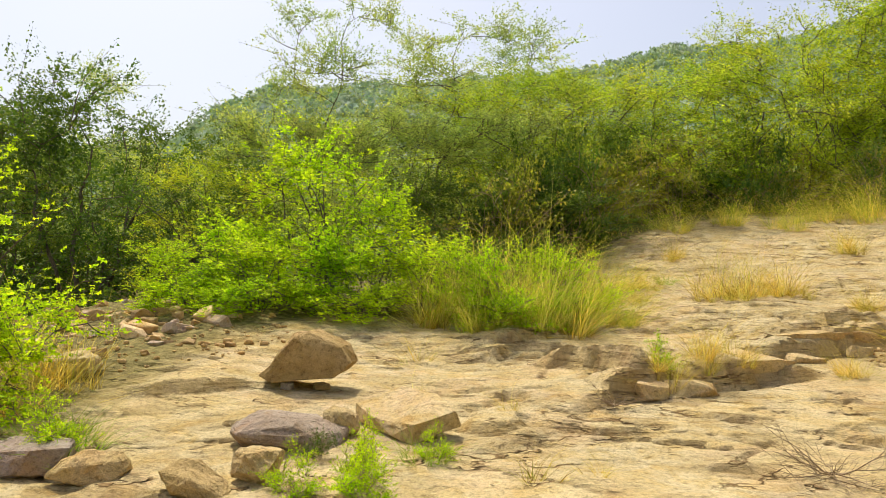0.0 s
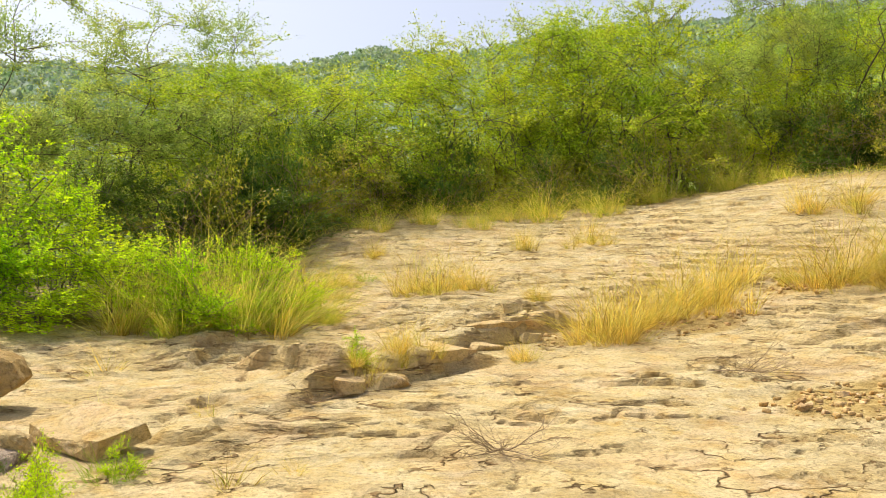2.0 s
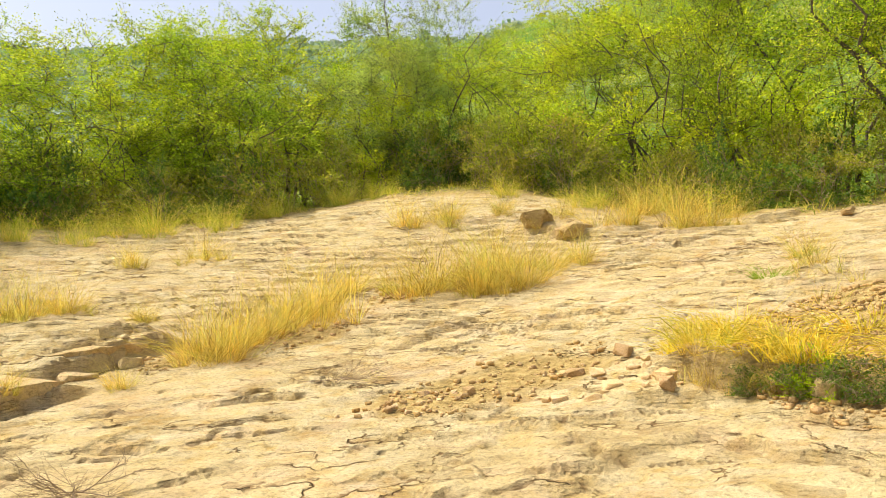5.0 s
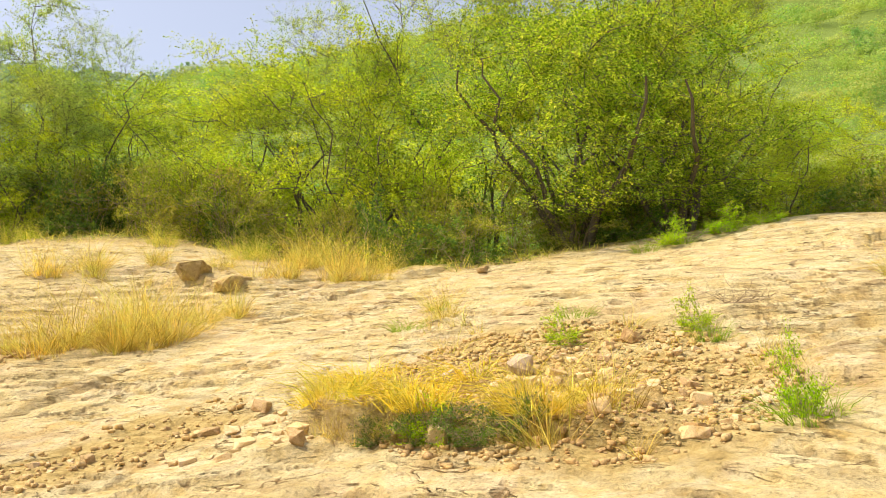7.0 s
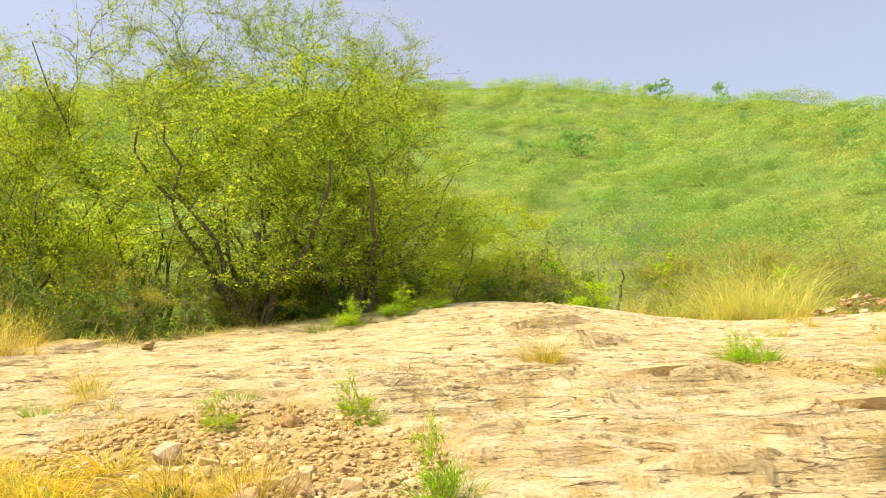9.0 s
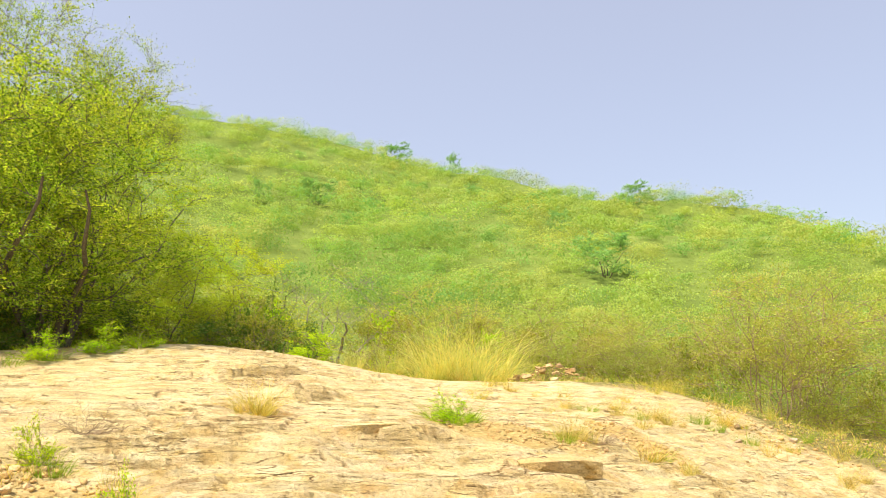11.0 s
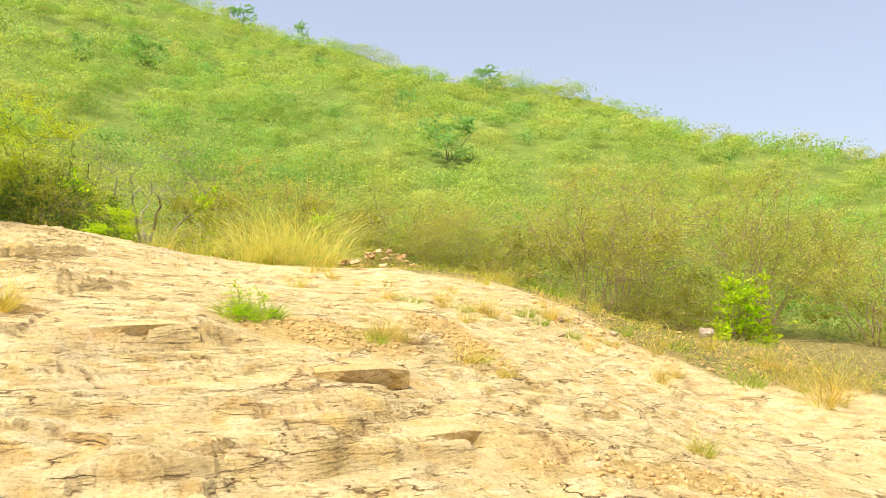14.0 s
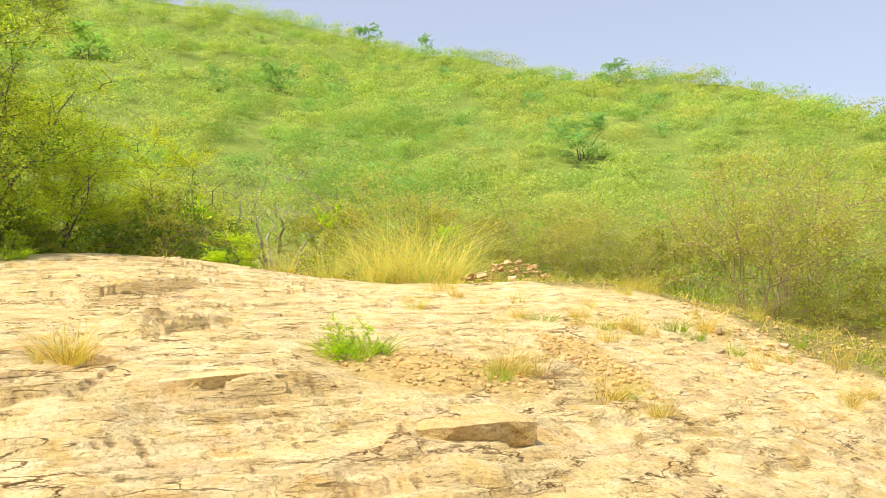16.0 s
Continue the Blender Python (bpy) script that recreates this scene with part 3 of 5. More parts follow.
# ---- plants ----
def bend(rng, start, way, length, steps, wobble, pull):
    """A crooked shoot: places along it. pull: how much it turns up (or, below 0, droops) on the way."""
    pts, d = [np.array(start, float)], np.array(way, float)
    d = d / np.linalg.norm(d)
    for _ in range(steps):
        d = d + rng.normal(0, wobble, 3) + np.array([0, 0, pull])
        d = d / np.linalg.norm(d)
        pts.append(pts[-1] + d * length / steps)
    return np.array(pts)


def tubes(shoots):
    """Tapered round shoots (places, thickness at both ends, sides) as one mesh's arrays."""
    verts, faces, base = [], [], 0
    for pts, r0, r1, sides in shoots:
        n = len(pts)
        t = np.gradient(pts, axis=0)
        t /= np.linalg.norm(t, axis=1)[:, None] + 1e-9
        ref = np.where(np.abs(t[:, 2:3]) > 0.9, [[1.0, 0, 0]], [[0, 0, 1.0]])
        u = np.cross(t, ref)
        u /= np.linalg.norm(u, axis=1)[:, None]
        w = np.cross(t, u)
        rad = np.linspace(r0, r1, n)[:, None, None]
        a = np.arange(sides) * 2 * np.pi / sides
        ring = pts[:, None] + rad * (np.cos(a)[None, :, None] * u[:, None] + np.sin(a)[None, :, None] * w[:, None])
        verts.append(ring.reshape(-1, 3))
        i, j = np.meshgrid(np.arange(n - 1), np.arange(sides), indexing="ij")
        k, q = (i * sides + j).ravel(), (i * sides + (j + 1) % sides).ravel()
        faces.append(np.stack([k, q, q + sides, k + sides], 1) + base)
        base += n * sides
    return np.concatenate(verts), np.concatenate(faces)


def leaf_quads(rng, places, ways, size, slim, flat=0.35):
    """Small pointed leaves at the places, each a diamond."""
    n = len(places)
    u = ways + rng.normal(0, 0.8, (n, 3))
    u[:, 2] *= 1 - flat
    u /= np.linalg.norm(u, axis=1)[:, None]
    v = np.cross(u, rng.normal(0, 0.8, (n, 3)) + [0, 0, 1.0])
    v /= np.linalg.norm(v, axis=1)[:, None] + 1e-9
    s = size * rng.uniform(0.6, 1.35, (n, 1))
    if slim < 0.5:
        q = np.stack([places - u * s, places + v * s * slim * 1.3 + u * s * 0.5, places - v * s * slim * 1.3 + u * s * 0.5], 1)
        return q.reshape(-1, 3), np.arange(3 * n).reshape(n, 3)
    q = np.stack([places - u * s, places + v * s * slim, places + u * s, places - v * s * slim], 1)
    return q.reshape(-1, 3), np.arange(4 * n).reshape(n, 4)


def canopy(rng, high, wide, stems, sprays, per, leaf, slim=0.45, trunk=0.06, base=0.06, spray=0.34, lumps=0.22, ragged=0.12, hollow=0.35, belly=0.42, pinnate=0, twigs=3, lobes=0, tight=0.5, lift=1.15):
    """Arrays for a bush or tree: stems fork into branches that end in sprays of twigs; the sprays gather in lobes with gaps between them."""
    shoots, nodes = [], []
    for k in range(stems):
        a = 2 * np.pi * (k + rng.uniform(-0.35, 0.35)) / stems
        out = np.array([np.cos(a), np.sin(a), 0])
        foot, top = out * 0.05 * wide * (stems > 1) + [0, 0, -0.12], out * wide * 0.5 * rng.uniform(0.1, 0.6) + [0, 0, high * rng.uniform(0.5, 0.78)]
        f = np.linspace(0, 1, 10)[:, None]
        s = foot + (top - foot) * f + np.cumsum(rng.normal(0, 0.036 * high, (10, 3)) * [1, 1, 0.2], 0) * np.sin(np.pi * f * 0.5)
        r = trunk * rng.uniform(0.6, 1.1)
        shoots.append((s, r, r * 0.22, 6))
        nodes.append(s[1:])
    nodes = np.concatenate(nodes)
    n = lobes or max(7, sprays // 9)
    a, f = rng.uniform(0, 2 * np.pi, n), base + (0.97 - base) * rng.uniform(0, 1, n) ** lift
    ph = rng.uniform(0, 6.3, 3)
    lump = 1 + lumps * (np.sin(2 * a + ph[0] + 3 * f) + np.sin(3 * a + ph[1] - 5 * f) + np.sin(5 * a + ph[2] + 8 * f)) / 1.5
    wide_at = np.sqrt(np.clip(1 - ((f - belly) / (1.03 - belly)) ** 2, 0.03, 1))
    rad = wide / 2 * 0.9 * wide_at * lump * np.sqrt(rng.uniform(hollow ** 2, 1, n))
    mid = np.stack([rad * np.cos(a), rad * np.sin(a), high * f * (1 + ragged * rng.normal(0, 1, n) * f)], 1)
    of = rng.integers(0, n, sprays)
    reach = wide / n ** 0.5 * tight * rng.uniform(0.6, 1.25, n)
    c = mid[of] + rng.normal(0, 1, (sprays, 3)) * [0.8, 0.8, 0.42] * reach[of][:, None]
    c[:, 2] = np.maximum(c[:, 2], 0.04 * high + 0.5 * base * high)
    gap = np.linalg.norm(c[:, None] - nodes[None], axis=2) + 1.6 * np.clip(nodes[None, :, 2] - c[:, None, 2] + 0.1, 0, 9)
    tips = []
    for k in np.argsort(gap.min(1)):
        q = c[k]
        far = np.linalg.norm(nodes - q, axis=1) + 1.6 * np.clip(nodes[:, 2] - q[2] + 0.1, 0, 9)
        p = nodes[np.argmin(far * rng.uniform(0.7, 1.3, len(nodes)))]
        n = np.linalg.norm(q - p)
        m = (p + q) / 2 + rng.normal(0, 0.12 * n, 3) + [0, 0, 0.10 * n]
        u = np.linspace(0, 1, 5)[:, None]
        line = (1 - u) ** 2 * p + 2 * u * (1 - u) * m + u * u * q + rng.normal(0, 0.012 * n, (5, 3)) * (u > 0)
        shoots.append((line, min(0.005 + 0.010 * n, trunk * 0.5), 0.004, 3))
        nodes = np.concatenate([nodes, line[2:4]])
        way = (q - p) / (n + 1e-6)
        for j in range(5):
            s = line[rng.integers(2, 5)]
            e = s + (0.7 * way + rng.normal(0, 0.75, 3) * [1, 1, 0.6] + [0, 0, 0.1]) * spray * rng.uniform(0.7, 1.5)
            if j < twigs:
                shoots.append((np.array([s, e]), 0.005, 0.002, 3))
            tips.append((s, e))
    tips = np.array(tips)
    n = sprays * per
    pick, g = rng.integers(0, len(tips), n), rng.uniform(0.08, 1.05, n)[:, None]
    p = tips[pick, 0] + (tips[pick, 1] - tips[pick, 0]) * g + rng.normal(0, spray * 0.15, (n, 3)) * [1, 1, 0.6]
    p[:, 2] = np.maximum(p[:, 2], 0.05)
    way = rng.normal(0, 1, (n, 3)) + 1.2 * (tips[pick, 1] - tips[pick, 0]) / spray
    if pinnate:
        u = way * [1, 1, 0.4]
        u /= np.linalg.norm(u, axis=1)[:, None]
        side = np.cross(u, [0, 0, 1.0])
        k = np.arange(pinnate)
        off, lr = (k // 2 + 0.5) * leaf * 1.1, np.where(k % 2 == 0, 1, -1)
        p = (p[:, None] + u[:, None] * off[None, :, None] + side[:, None] * (lr * leaf * 0.8)[None, :, None]).reshape(-1, 3)
        return tubes(shoots), leaf_quads(rng, p, 3 * (side[:, None] * lr[None, :, None] + 0.5 * u[:, None]).reshape(-1, 3), leaf, slim, 0.6)
    return tubes(shoots), leaf_quads(rng, p, way, leaf, slim)


def plant_thing(name, seed, leaf_mat, bark, label, category, **shape):
    """A plant at the origin: an Empty with its wood and its crown."""
    (wv, wf), (lv, lf) = canopy(np.random.default_rng(seed), **shape)
    root = new(name)
    mesh_part("trunk", mesh_from("wood", wv, wf), bark, root)
    mesh_part("crown", mesh_from("leaves", lv, lf), leaf_mat, root)
    root.children[0].data.shade_smooth()
    return tagged(root, label, category)


def stand(ob, x, y, turn=0.0, size=1.0, tall=None, sink=0.03):
    """Puts a thing on the ground."""
    ob.location, ob.rotation_euler = (x, y, on_ground(x, y, sink)), (0, 0, radians(turn))
    ob.scale = (size, size, size if tall is None else tall)
    return ob


def to_top(ob, first, x, y, top, wide, turn):
    """Stands a plant (the first of its kind itself, or a copy) so that it reaches the height top and spreads wide."""
    c = ob if first else copy_thing(ob, Matrix.Identity(4))
    z = on_ground(x, y)
    return stand(c, x, y, turn, wide / ob["spread"], max(0.3, (top - z) / ob["reach"]))


def kind_of(ob, reach, spread):
    ob["reach"], ob["spread"] = reach, spread
    return ob


def measured(ob):
    """Notes how high and wide a plant at the origin is, for to_top()."""
    co = np.concatenate([np.array([v.co for v in c.data.vertices]) for c in ob.children if c.name.startswith("crown")])
    return kind_of(ob, float(np.percentile(co[:, 2], 96)), float(2 * np.percentile(np.hypot(co[:, 0], co[:, 1]), 93)))


TEAL = ((111.3, 70, 3.6, 6.5), (113.6, 138, 3.6, 6.0), (101.5, 122, 3.0, 4.0), (90.0, 96, 3.2, 6.0), (86.0, 88, 2.6, 3.0), (106.5, 112, 2.8, 4.0), (95.9, 160, 4.0, 7.0), (77.5, 98, 3.6, 8.0), (100.1, 158, 4.6, 4.0), (108, 92, 2.6, 3.0))
turns = np.random.default_rng(5)


def grove(ob, rows, group, broad=1.0):
    tagged(ob, group=group)
    for k, (x, y, top, wide) in enumerate(rows):
        to_top(ob, k == 0, x, y, top, wide * broad, turns.uniform(0, 360))


# the large bushes and trees at the edge of the rock
olive_tree = measured(plant_thing("olive_green_tree", 11, LEAF_OLIVE, BARK, "many-stemmed thorn tree with small olive-green leaves", "tree", high=6.0, wide=6.4, stems=6, sprays=330, per=130, leaf=0.035, trunk=0.07, base=0.02, spray=0.42, lumps=0.3, twigs=2, tight=0.6))
olive_tree_2 = measured(plant_thing("olive_green_tree", 12, LEAF_OLIVE, BARK, "spreading thorn tree with olive leaves and bare lower twigs", "tree", high=5.8, wide=6.8, stems=7, sprays=320, per=125, leaf=0.035, trunk=0.07, base=0.03, spray=0.42, lumps=0.32, twigs=2, tight=0.6))
yellow_tree = measured(plant_thing("yellow_green_tree", 13, LEAF_YELLOW, BARK, "thorn tree with dense yellow-green leaves", "tree", high=5.8, wide=6.4, stems=6, sprays=330, per=130, leaf=0.035, trunk=0.06, base=0.02, spray=0.42, lumps=0.3, twigs=2, tight=0.6))
dark_tree = measured(plant_thing("dark_green_tree", 14, LEAF_DARK_SHADED, BARK, "dense dark green tree standing in shade", "tree", high=5.6, wide=6.4, stems=5, sprays=380, per=105, leaf=0.046, trunk=0.07, base=0.0, spray=0.42, lumps=0.24, twigs=1, tight=0.7, lift=1.3))
thin_tree = measured(plant_thing("thin_grey_green_tree", 15, LEAF_GREY, BARK, "tall thin tree with sparse grey-green leaves", "tree", high=6.5, wide=5.4, stems=4, sprays=330, per=140, leaf=0.035, trunk=0.06, base=0.18, belly=0.55, spray=0.42, ragged=0.12, lumps=0.3, twigs=3))
acacia = measured(plant_thing("acacia_bush", 16, LEAF_BRIGHT, BARK, "bright green acacia bush with feathery leaves", "bush", high=2.8, wide=4.2, stems=6, sprays=240, per=22, leaf=0.036, slim=0.45, trunk=0.04, base=0.0, belly=0.25, spray=0.30, lumps=0.28, ragged=0.1, pinnate=6, tight=0.62, lift=1.3))
big_tree = measured(plant_thing("large_thorn_tree", 17, LEAF_DEEP, BARK, "large thorn tree with dark crooked stems under its crown", "tree", high=7.0, wide=8.2, stems=9, sprays=760, per=86, leaf=0.046, trunk=0.13, base=0.12, belly=0.5, spray=0.42, hollow=0.3, lumps=0.2, ragged=0.07, tight=0.6, lift=0.95))

grove(olive_tree, [(-2.7, 20.4, 6.6, 4.6), (0.3, 24.0, 7.4, 5.5), (4.7, 24.2, 8.4, 5.5), (9.4, 23.6, 9.4, 5.5), (14.2, 24.2, 9.4, 5.5), (18.9, 24.1, 9.4, 6.0), (19.3, 16.0, 9.4, 5.6), (31.5, 5.4, 9.4, 5.5)], "trees along the rock", 1.35)
grove(olive_tree_2, [(2.6, 23.0, 6.8, 5.5), (7.4, 25.0, 9.0, 6.0), (12.1, 23.8, 9.8, 5.5), (17.5, 20.2, 9.2, 5.5), (20.7, 12.4, 9.6, 5.0), (-1.0, 20.4, 6.3, 4.4), (27.6, 9.4, 9.6, 6.5)], "trees along the rock", 1.35)
grove(yellow_tree, [(-6.9, 14.4, 3.7, 3.0), (18.2, 18.0, 9.2, 4.6), (19.6, 13.9, 9.2, 5.2), (6.0, 24.0, 7.8, 4.5), (10.8, 25.6, 9.6, 5.5), (28.6, 4.4, 8.6, 4.5), (25.2, 3.2, 6.6, 2.6), (31.0, 1.6, 7.6, 4.5), (15.9, 21.8, 8.6, 4.0), (13.2, 21.0, 6.6, 3.2)], "trees along the rock", 1.35)
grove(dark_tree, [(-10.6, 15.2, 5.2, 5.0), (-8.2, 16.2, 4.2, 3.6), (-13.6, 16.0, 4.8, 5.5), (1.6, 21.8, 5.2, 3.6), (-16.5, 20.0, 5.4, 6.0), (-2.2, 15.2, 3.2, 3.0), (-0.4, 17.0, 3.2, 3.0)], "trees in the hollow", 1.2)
grove(thin_tree, [(-5.0, 15.7, 7.0, 3.6), (-3.0, 18.0, 7.1, 4.2), (14.0, 20.6, 10.8, 3.6), (-13.8, 19.5, 6.6, 4.5), (-1.8, 22.8, 8.2, 4.5)], "thin trees along the rock", 1.2)
grove(acacia, [(-3.5, 11.5, 3.4, 3.2), (-4.7, 10.9, 2.1, 2.2), (-2.7, 11.9, 2.6, 2.0), (-4.75, 5.7, 2.3, 2.6), (24.5, -1.0, 4.0, 1.6)] + [(x, y, on_ground(x, y) + h, w) for x, y, h, w in ((-4.0, 10.1, 1.0, 1.9), (-2.6, 10.6, 1.0, 1.8), (-1.7, 11.0, 1.1, 1.8), (-5.0, 9.9, 0.9, 1.6), (-0.6, 10.7, 1.0, 1.5), (0.2, 11.5, 1.05, 1.5))], "acacia bushes")
grove(big_tree, [(21.3, 7.7, 9.9, 6.4), (22.3, 5.3, 9.4, 5.6)], "thorn trees on the ridge", 1.1)

airy_tree = measured(plant_thing("airy_tree", 20, LEAF_OLIVE, BARK, "tall open tree with thin branches and sparse green leaves", "tree", high=9.5, wide=7.0, stems=5, sprays=320, per=80, leaf=0.034, trunk=0.09, base=0.35, belly=0.62, spray=0.46, lumps=0.32, ragged=0.09, twigs=3, lift=0.8))
grove(airy_tree, [(22.9, 11.4, 13.8, 6.4), (26.8, 7.4, 14.2, 7.2), (24.4, 9.0, 13.8, 6.0), (25.8, 5.2, 12.6, 5.2), (15.5, 20.6, 10.4, 4.6), (19.8, 14.6, 10.8, 5.4)], "open trees on the ridge", 1.0)
low_bush = measured(plant_thing("low_bush", 21, LEAF_SHADE, TWIG, "low dense thorn bush with small leaves", "bush", high=1.6, wide=2.3, stems=6, sprays=60, per=34, leaf=0.040, spray=0.25, trunk=0.016, base=0.02, twigs=1))
dark_bush = measured(plant_thing("dark_undergrowth_bush", 22, LEAF_DARK_SHADED, TWIG, "dark green undergrowth bush below the trees", "bush", high=1.5, wide=2.3, stems=5, sprays=55, per=55, leaf=0.042, spray=0.26, trunk=0.018, base=0.05, twigs=0))
grey_bush = measured(plant_thing("grey_twiggy_bush", 23, LEAF_SCRUB, TWIG, "grey-brown twiggy shrub with few leaves", "bush", high=3.2, wide=4.2, stems=9, sprays=220, per=95, leaf=0.029, trunk=0.03, base=0.02, spray=0.36, ragged=0.08, belly=0.35, twigs=3, tight=0.75))
bright_bush = measured(plant_thing("bright_leafy_bush", 24, LEAF_BRIGHT, TWIG, "bright green broad-leaved bush beside the slope", "bush", high=1.7, wide=1.9, stems=6, sprays=50, per=32, leaf=0.07, slim=0.5, trunk=0.025, base=0.08, spray=0.24, lumps=0.3))
bare_tree = measured(plant_thing("bare_pale_tree", 25, LEAF_SCRUB, BARK_PALE, "nearly leafless small tree with pale branches", "tree", high=4.2, wide=5.0, stems=5, sprays=120, per=4, leaf=0.03, trunk=0.08, base=0.15, spray=0.6))
grove(grey_bush, [(23.4, -14.2, 5.4, 4.8), (25.2, -16.4, 6.0, 5.0), (22.4, -19.2, 5.6, 4.6), (24.8, -21.5, 5.8, 5.4), (31.4, -9.8, 6.0, 4.6), (29.6, -12.6, 5.4, 4.5), (20.0, -21.5, 4.2, 4.6), (33.0, -5.6, 6.6, 5.0), (27.5, -18.5, 6.2, 5.4), (28.4, -9.2, 4.8, 3.6), (26.6, -11.6, 4.6, 3.4)], "shrubs below the hill", 1.15)
grove(bright_bush, [(20.9, -17.2, 2.7, 1.9), (30.2, -7.4, 4.8, 1.8), (28.9, 0.6, 5.4, 2.2), (32.0, -3.6, 5.6, 2.0), (21.6, -18.0, 2.3, 1.8)], "leafy bushes below the hill")
teal_tree = measured(plant_thing("blue_green_tree", 26, LEAF_TEAL, BARK, "rounded blue-green tree standing on the scrubby hillside", "tree", high=4.0, wide=5.6, stems=4, sprays=130, per=110, leaf=0.085, trunk=0.07, base=0.06, spray=0.40, twigs=0))
grove(teal_tree, [(x, y, on_ground(x, y) + h, w) for x, y, h, w in ((2 + r * math.sin(radians(a)), -1 + r * math.cos(radians(a)), h, w) for a, r, h, w in TEAL)], "blue-green trees on the hill")
grove(bare_tree, [(31.0, -1.8, 7.2, 6.0)], "bare trees")
rng = np.random.default_rng(8)
rows = [[], []]
for k in range(130):
    b = radians(rng.uniform(-13, 88))
    r = np.interp(math.degrees(b), [c[0] for c in EDGE], [c[1] for c in EDGE]) + rng.uniform(0.6, 3.8)
    x, y = 2 + r * math.sin(b), -1 + r * math.cos(b)
    z = on_ground(x, y)
    low = 0.75 if 62 < math.degrees(b) < 84 else 1.0
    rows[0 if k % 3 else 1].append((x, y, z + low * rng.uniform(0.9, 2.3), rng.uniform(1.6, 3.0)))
for k in range(26):
    b, r = radians(rng.uniform(84, 138)), rng.uniform(25, 31)
    x, y = 2 + r * math.sin(b), -1 + r * math.cos(b)
    rows[0].append((x, y, on_ground(x, y) + rng.uniform(0.9, 2.4), rng.uniform(2.0, 3.4)))
grove(low_bush, rows[0], "undergrowth")
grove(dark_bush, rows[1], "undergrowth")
far_tree = measured(plant_thing("background_tree", 18, LEAF_YELLOW, BARK, "thorn tree farther back with pale green leaves", "tree", high=4.8, wide=5.4, stems=5, sprays=100, per=46, leaf=0.070, trunk=0.06, spray=0.42, twigs=0))
far_tree_2 = measured(plant_thing("background_tree", 19, LEAF_OLIVE, BARK, "thorn tree farther back with olive leaves", "tree", high=4.8, wide=5.4, stems=5, sprays=100, per=46, leaf=0.070, trunk=0.06, spray=0.42, twigs=0))
back = [[], []]
for k in range(36):
    b, r = radians(rng.uniform(-40, 74)), rng.uniform(28, 38)
    x, y = 2 + r * math.sin(b), -1 + r * math.cos(b)
    back[k % 2].append((x, y, on_ground(x, y) + rng.uniform(3.5, 5.5), rng.uniform(4.5, 6.5)))
for ob, rr in zip((far_tree, far_tree_2), back):
    grove(ob, rr, "trees behind the rock", 1.2)


def clumps(rng, x, y, z, wide, high, count, leaf):
    """Rounded twiggy bushes: each is several lobes, their shells covered with small leaves. Also a tone for each bush."""
    n = len(x)
    lobes = rng.normal(0, 0.2, (n, 6, 3)) * [1, 1, 0.5] + [0, 0, 0.45]
    lobes[:, :, 2] = np.clip(lobes[:, :, 2] - 0.08, 0.12, 0.72)
    pick = rng.integers(0, 6, (n, count))
    out = rng.normal(0, 1, (n, count, 3))
    out[:, :, 2] = np.where(out[:, :, 2] < -0.5, -out[:, :, 2], out[:, :, 2])
    out /= np.linalg.norm(out, axis=2)[:, :, None]
    size = rng.uniform(0.17, 0.33, (n, 6))[np.arange(n)[:, None], pick][:, :, None]
    p = lobes[np.arange(n)[:, None], pick] + out * size * rng.uniform(0.72, 1.08, (n, count, 1)) * [1, 1, 0.9]
    low = rng.uniform(0, 1, (n, count)) < 0.3
    p[:, :, 2] = np.where(low, p[:, :, 2] * rng.uniform(0.1, 0.8, (n, count)), p[:, :, 2])
    p[:, :, 2] = np.abs(p[:, :, 2]) + 0.02
    p = (p * np.stack([wide, wide, high], 1)[:, None] + np.stack([x, y, z], 1)[:, None]).reshape(-1, 3)
    face = rng.normal(0, 0.33, p.shape) + out.reshape(-1, 3)
    u = np.cross(face, rng.normal(0, 1, face.shape))
    u /= np.linalg.norm(u, axis=1)[:, None]
    v = np.cross(face, u)
    v /= np.linalg.norm(v, axis=1)[:, None]
    s = (np.repeat(leaf, count) * rng.uniform(0.6, 1.3, len(p)))[:, None]
    q = np.stack([p - u * s, p - v * s * 0.7 + u * s * 0.6, p + v * s * 0.7 + u * s * 0.6], 1)
    round_off = out.reshape(-1, 3) + rng.normal(0, 0.12, p.shape) + [0, 0, 0.25]
    round_off /= np.linalg.norm(round_off, axis=1)[:, None]
    return q.reshape(-1, 3), np.arange(3 * len(p)).reshape(-1, 3), np.repeat(rng.uniform(0, 1, n), count * 3), np.repeat(round_off, 3, axis=0)


def scrub_mesh(name, parts):
    base, faces = 0, []
    for v, f, _, _ in parts:
        faces.append(f + base)
        base += len(v)
    me = mesh_from(name, np.concatenate([q[0] for q in parts]), np.concatenate(faces))
    me.attributes.new("tone", "FLOAT", "POINT").data.foreach_set("value", np.concatenate([q[2] for q in parts]).astype(np.float32))
    me.normals_split_custom_set_from_vertices(np.concatenate([q[3] for q in parts]))
    return me


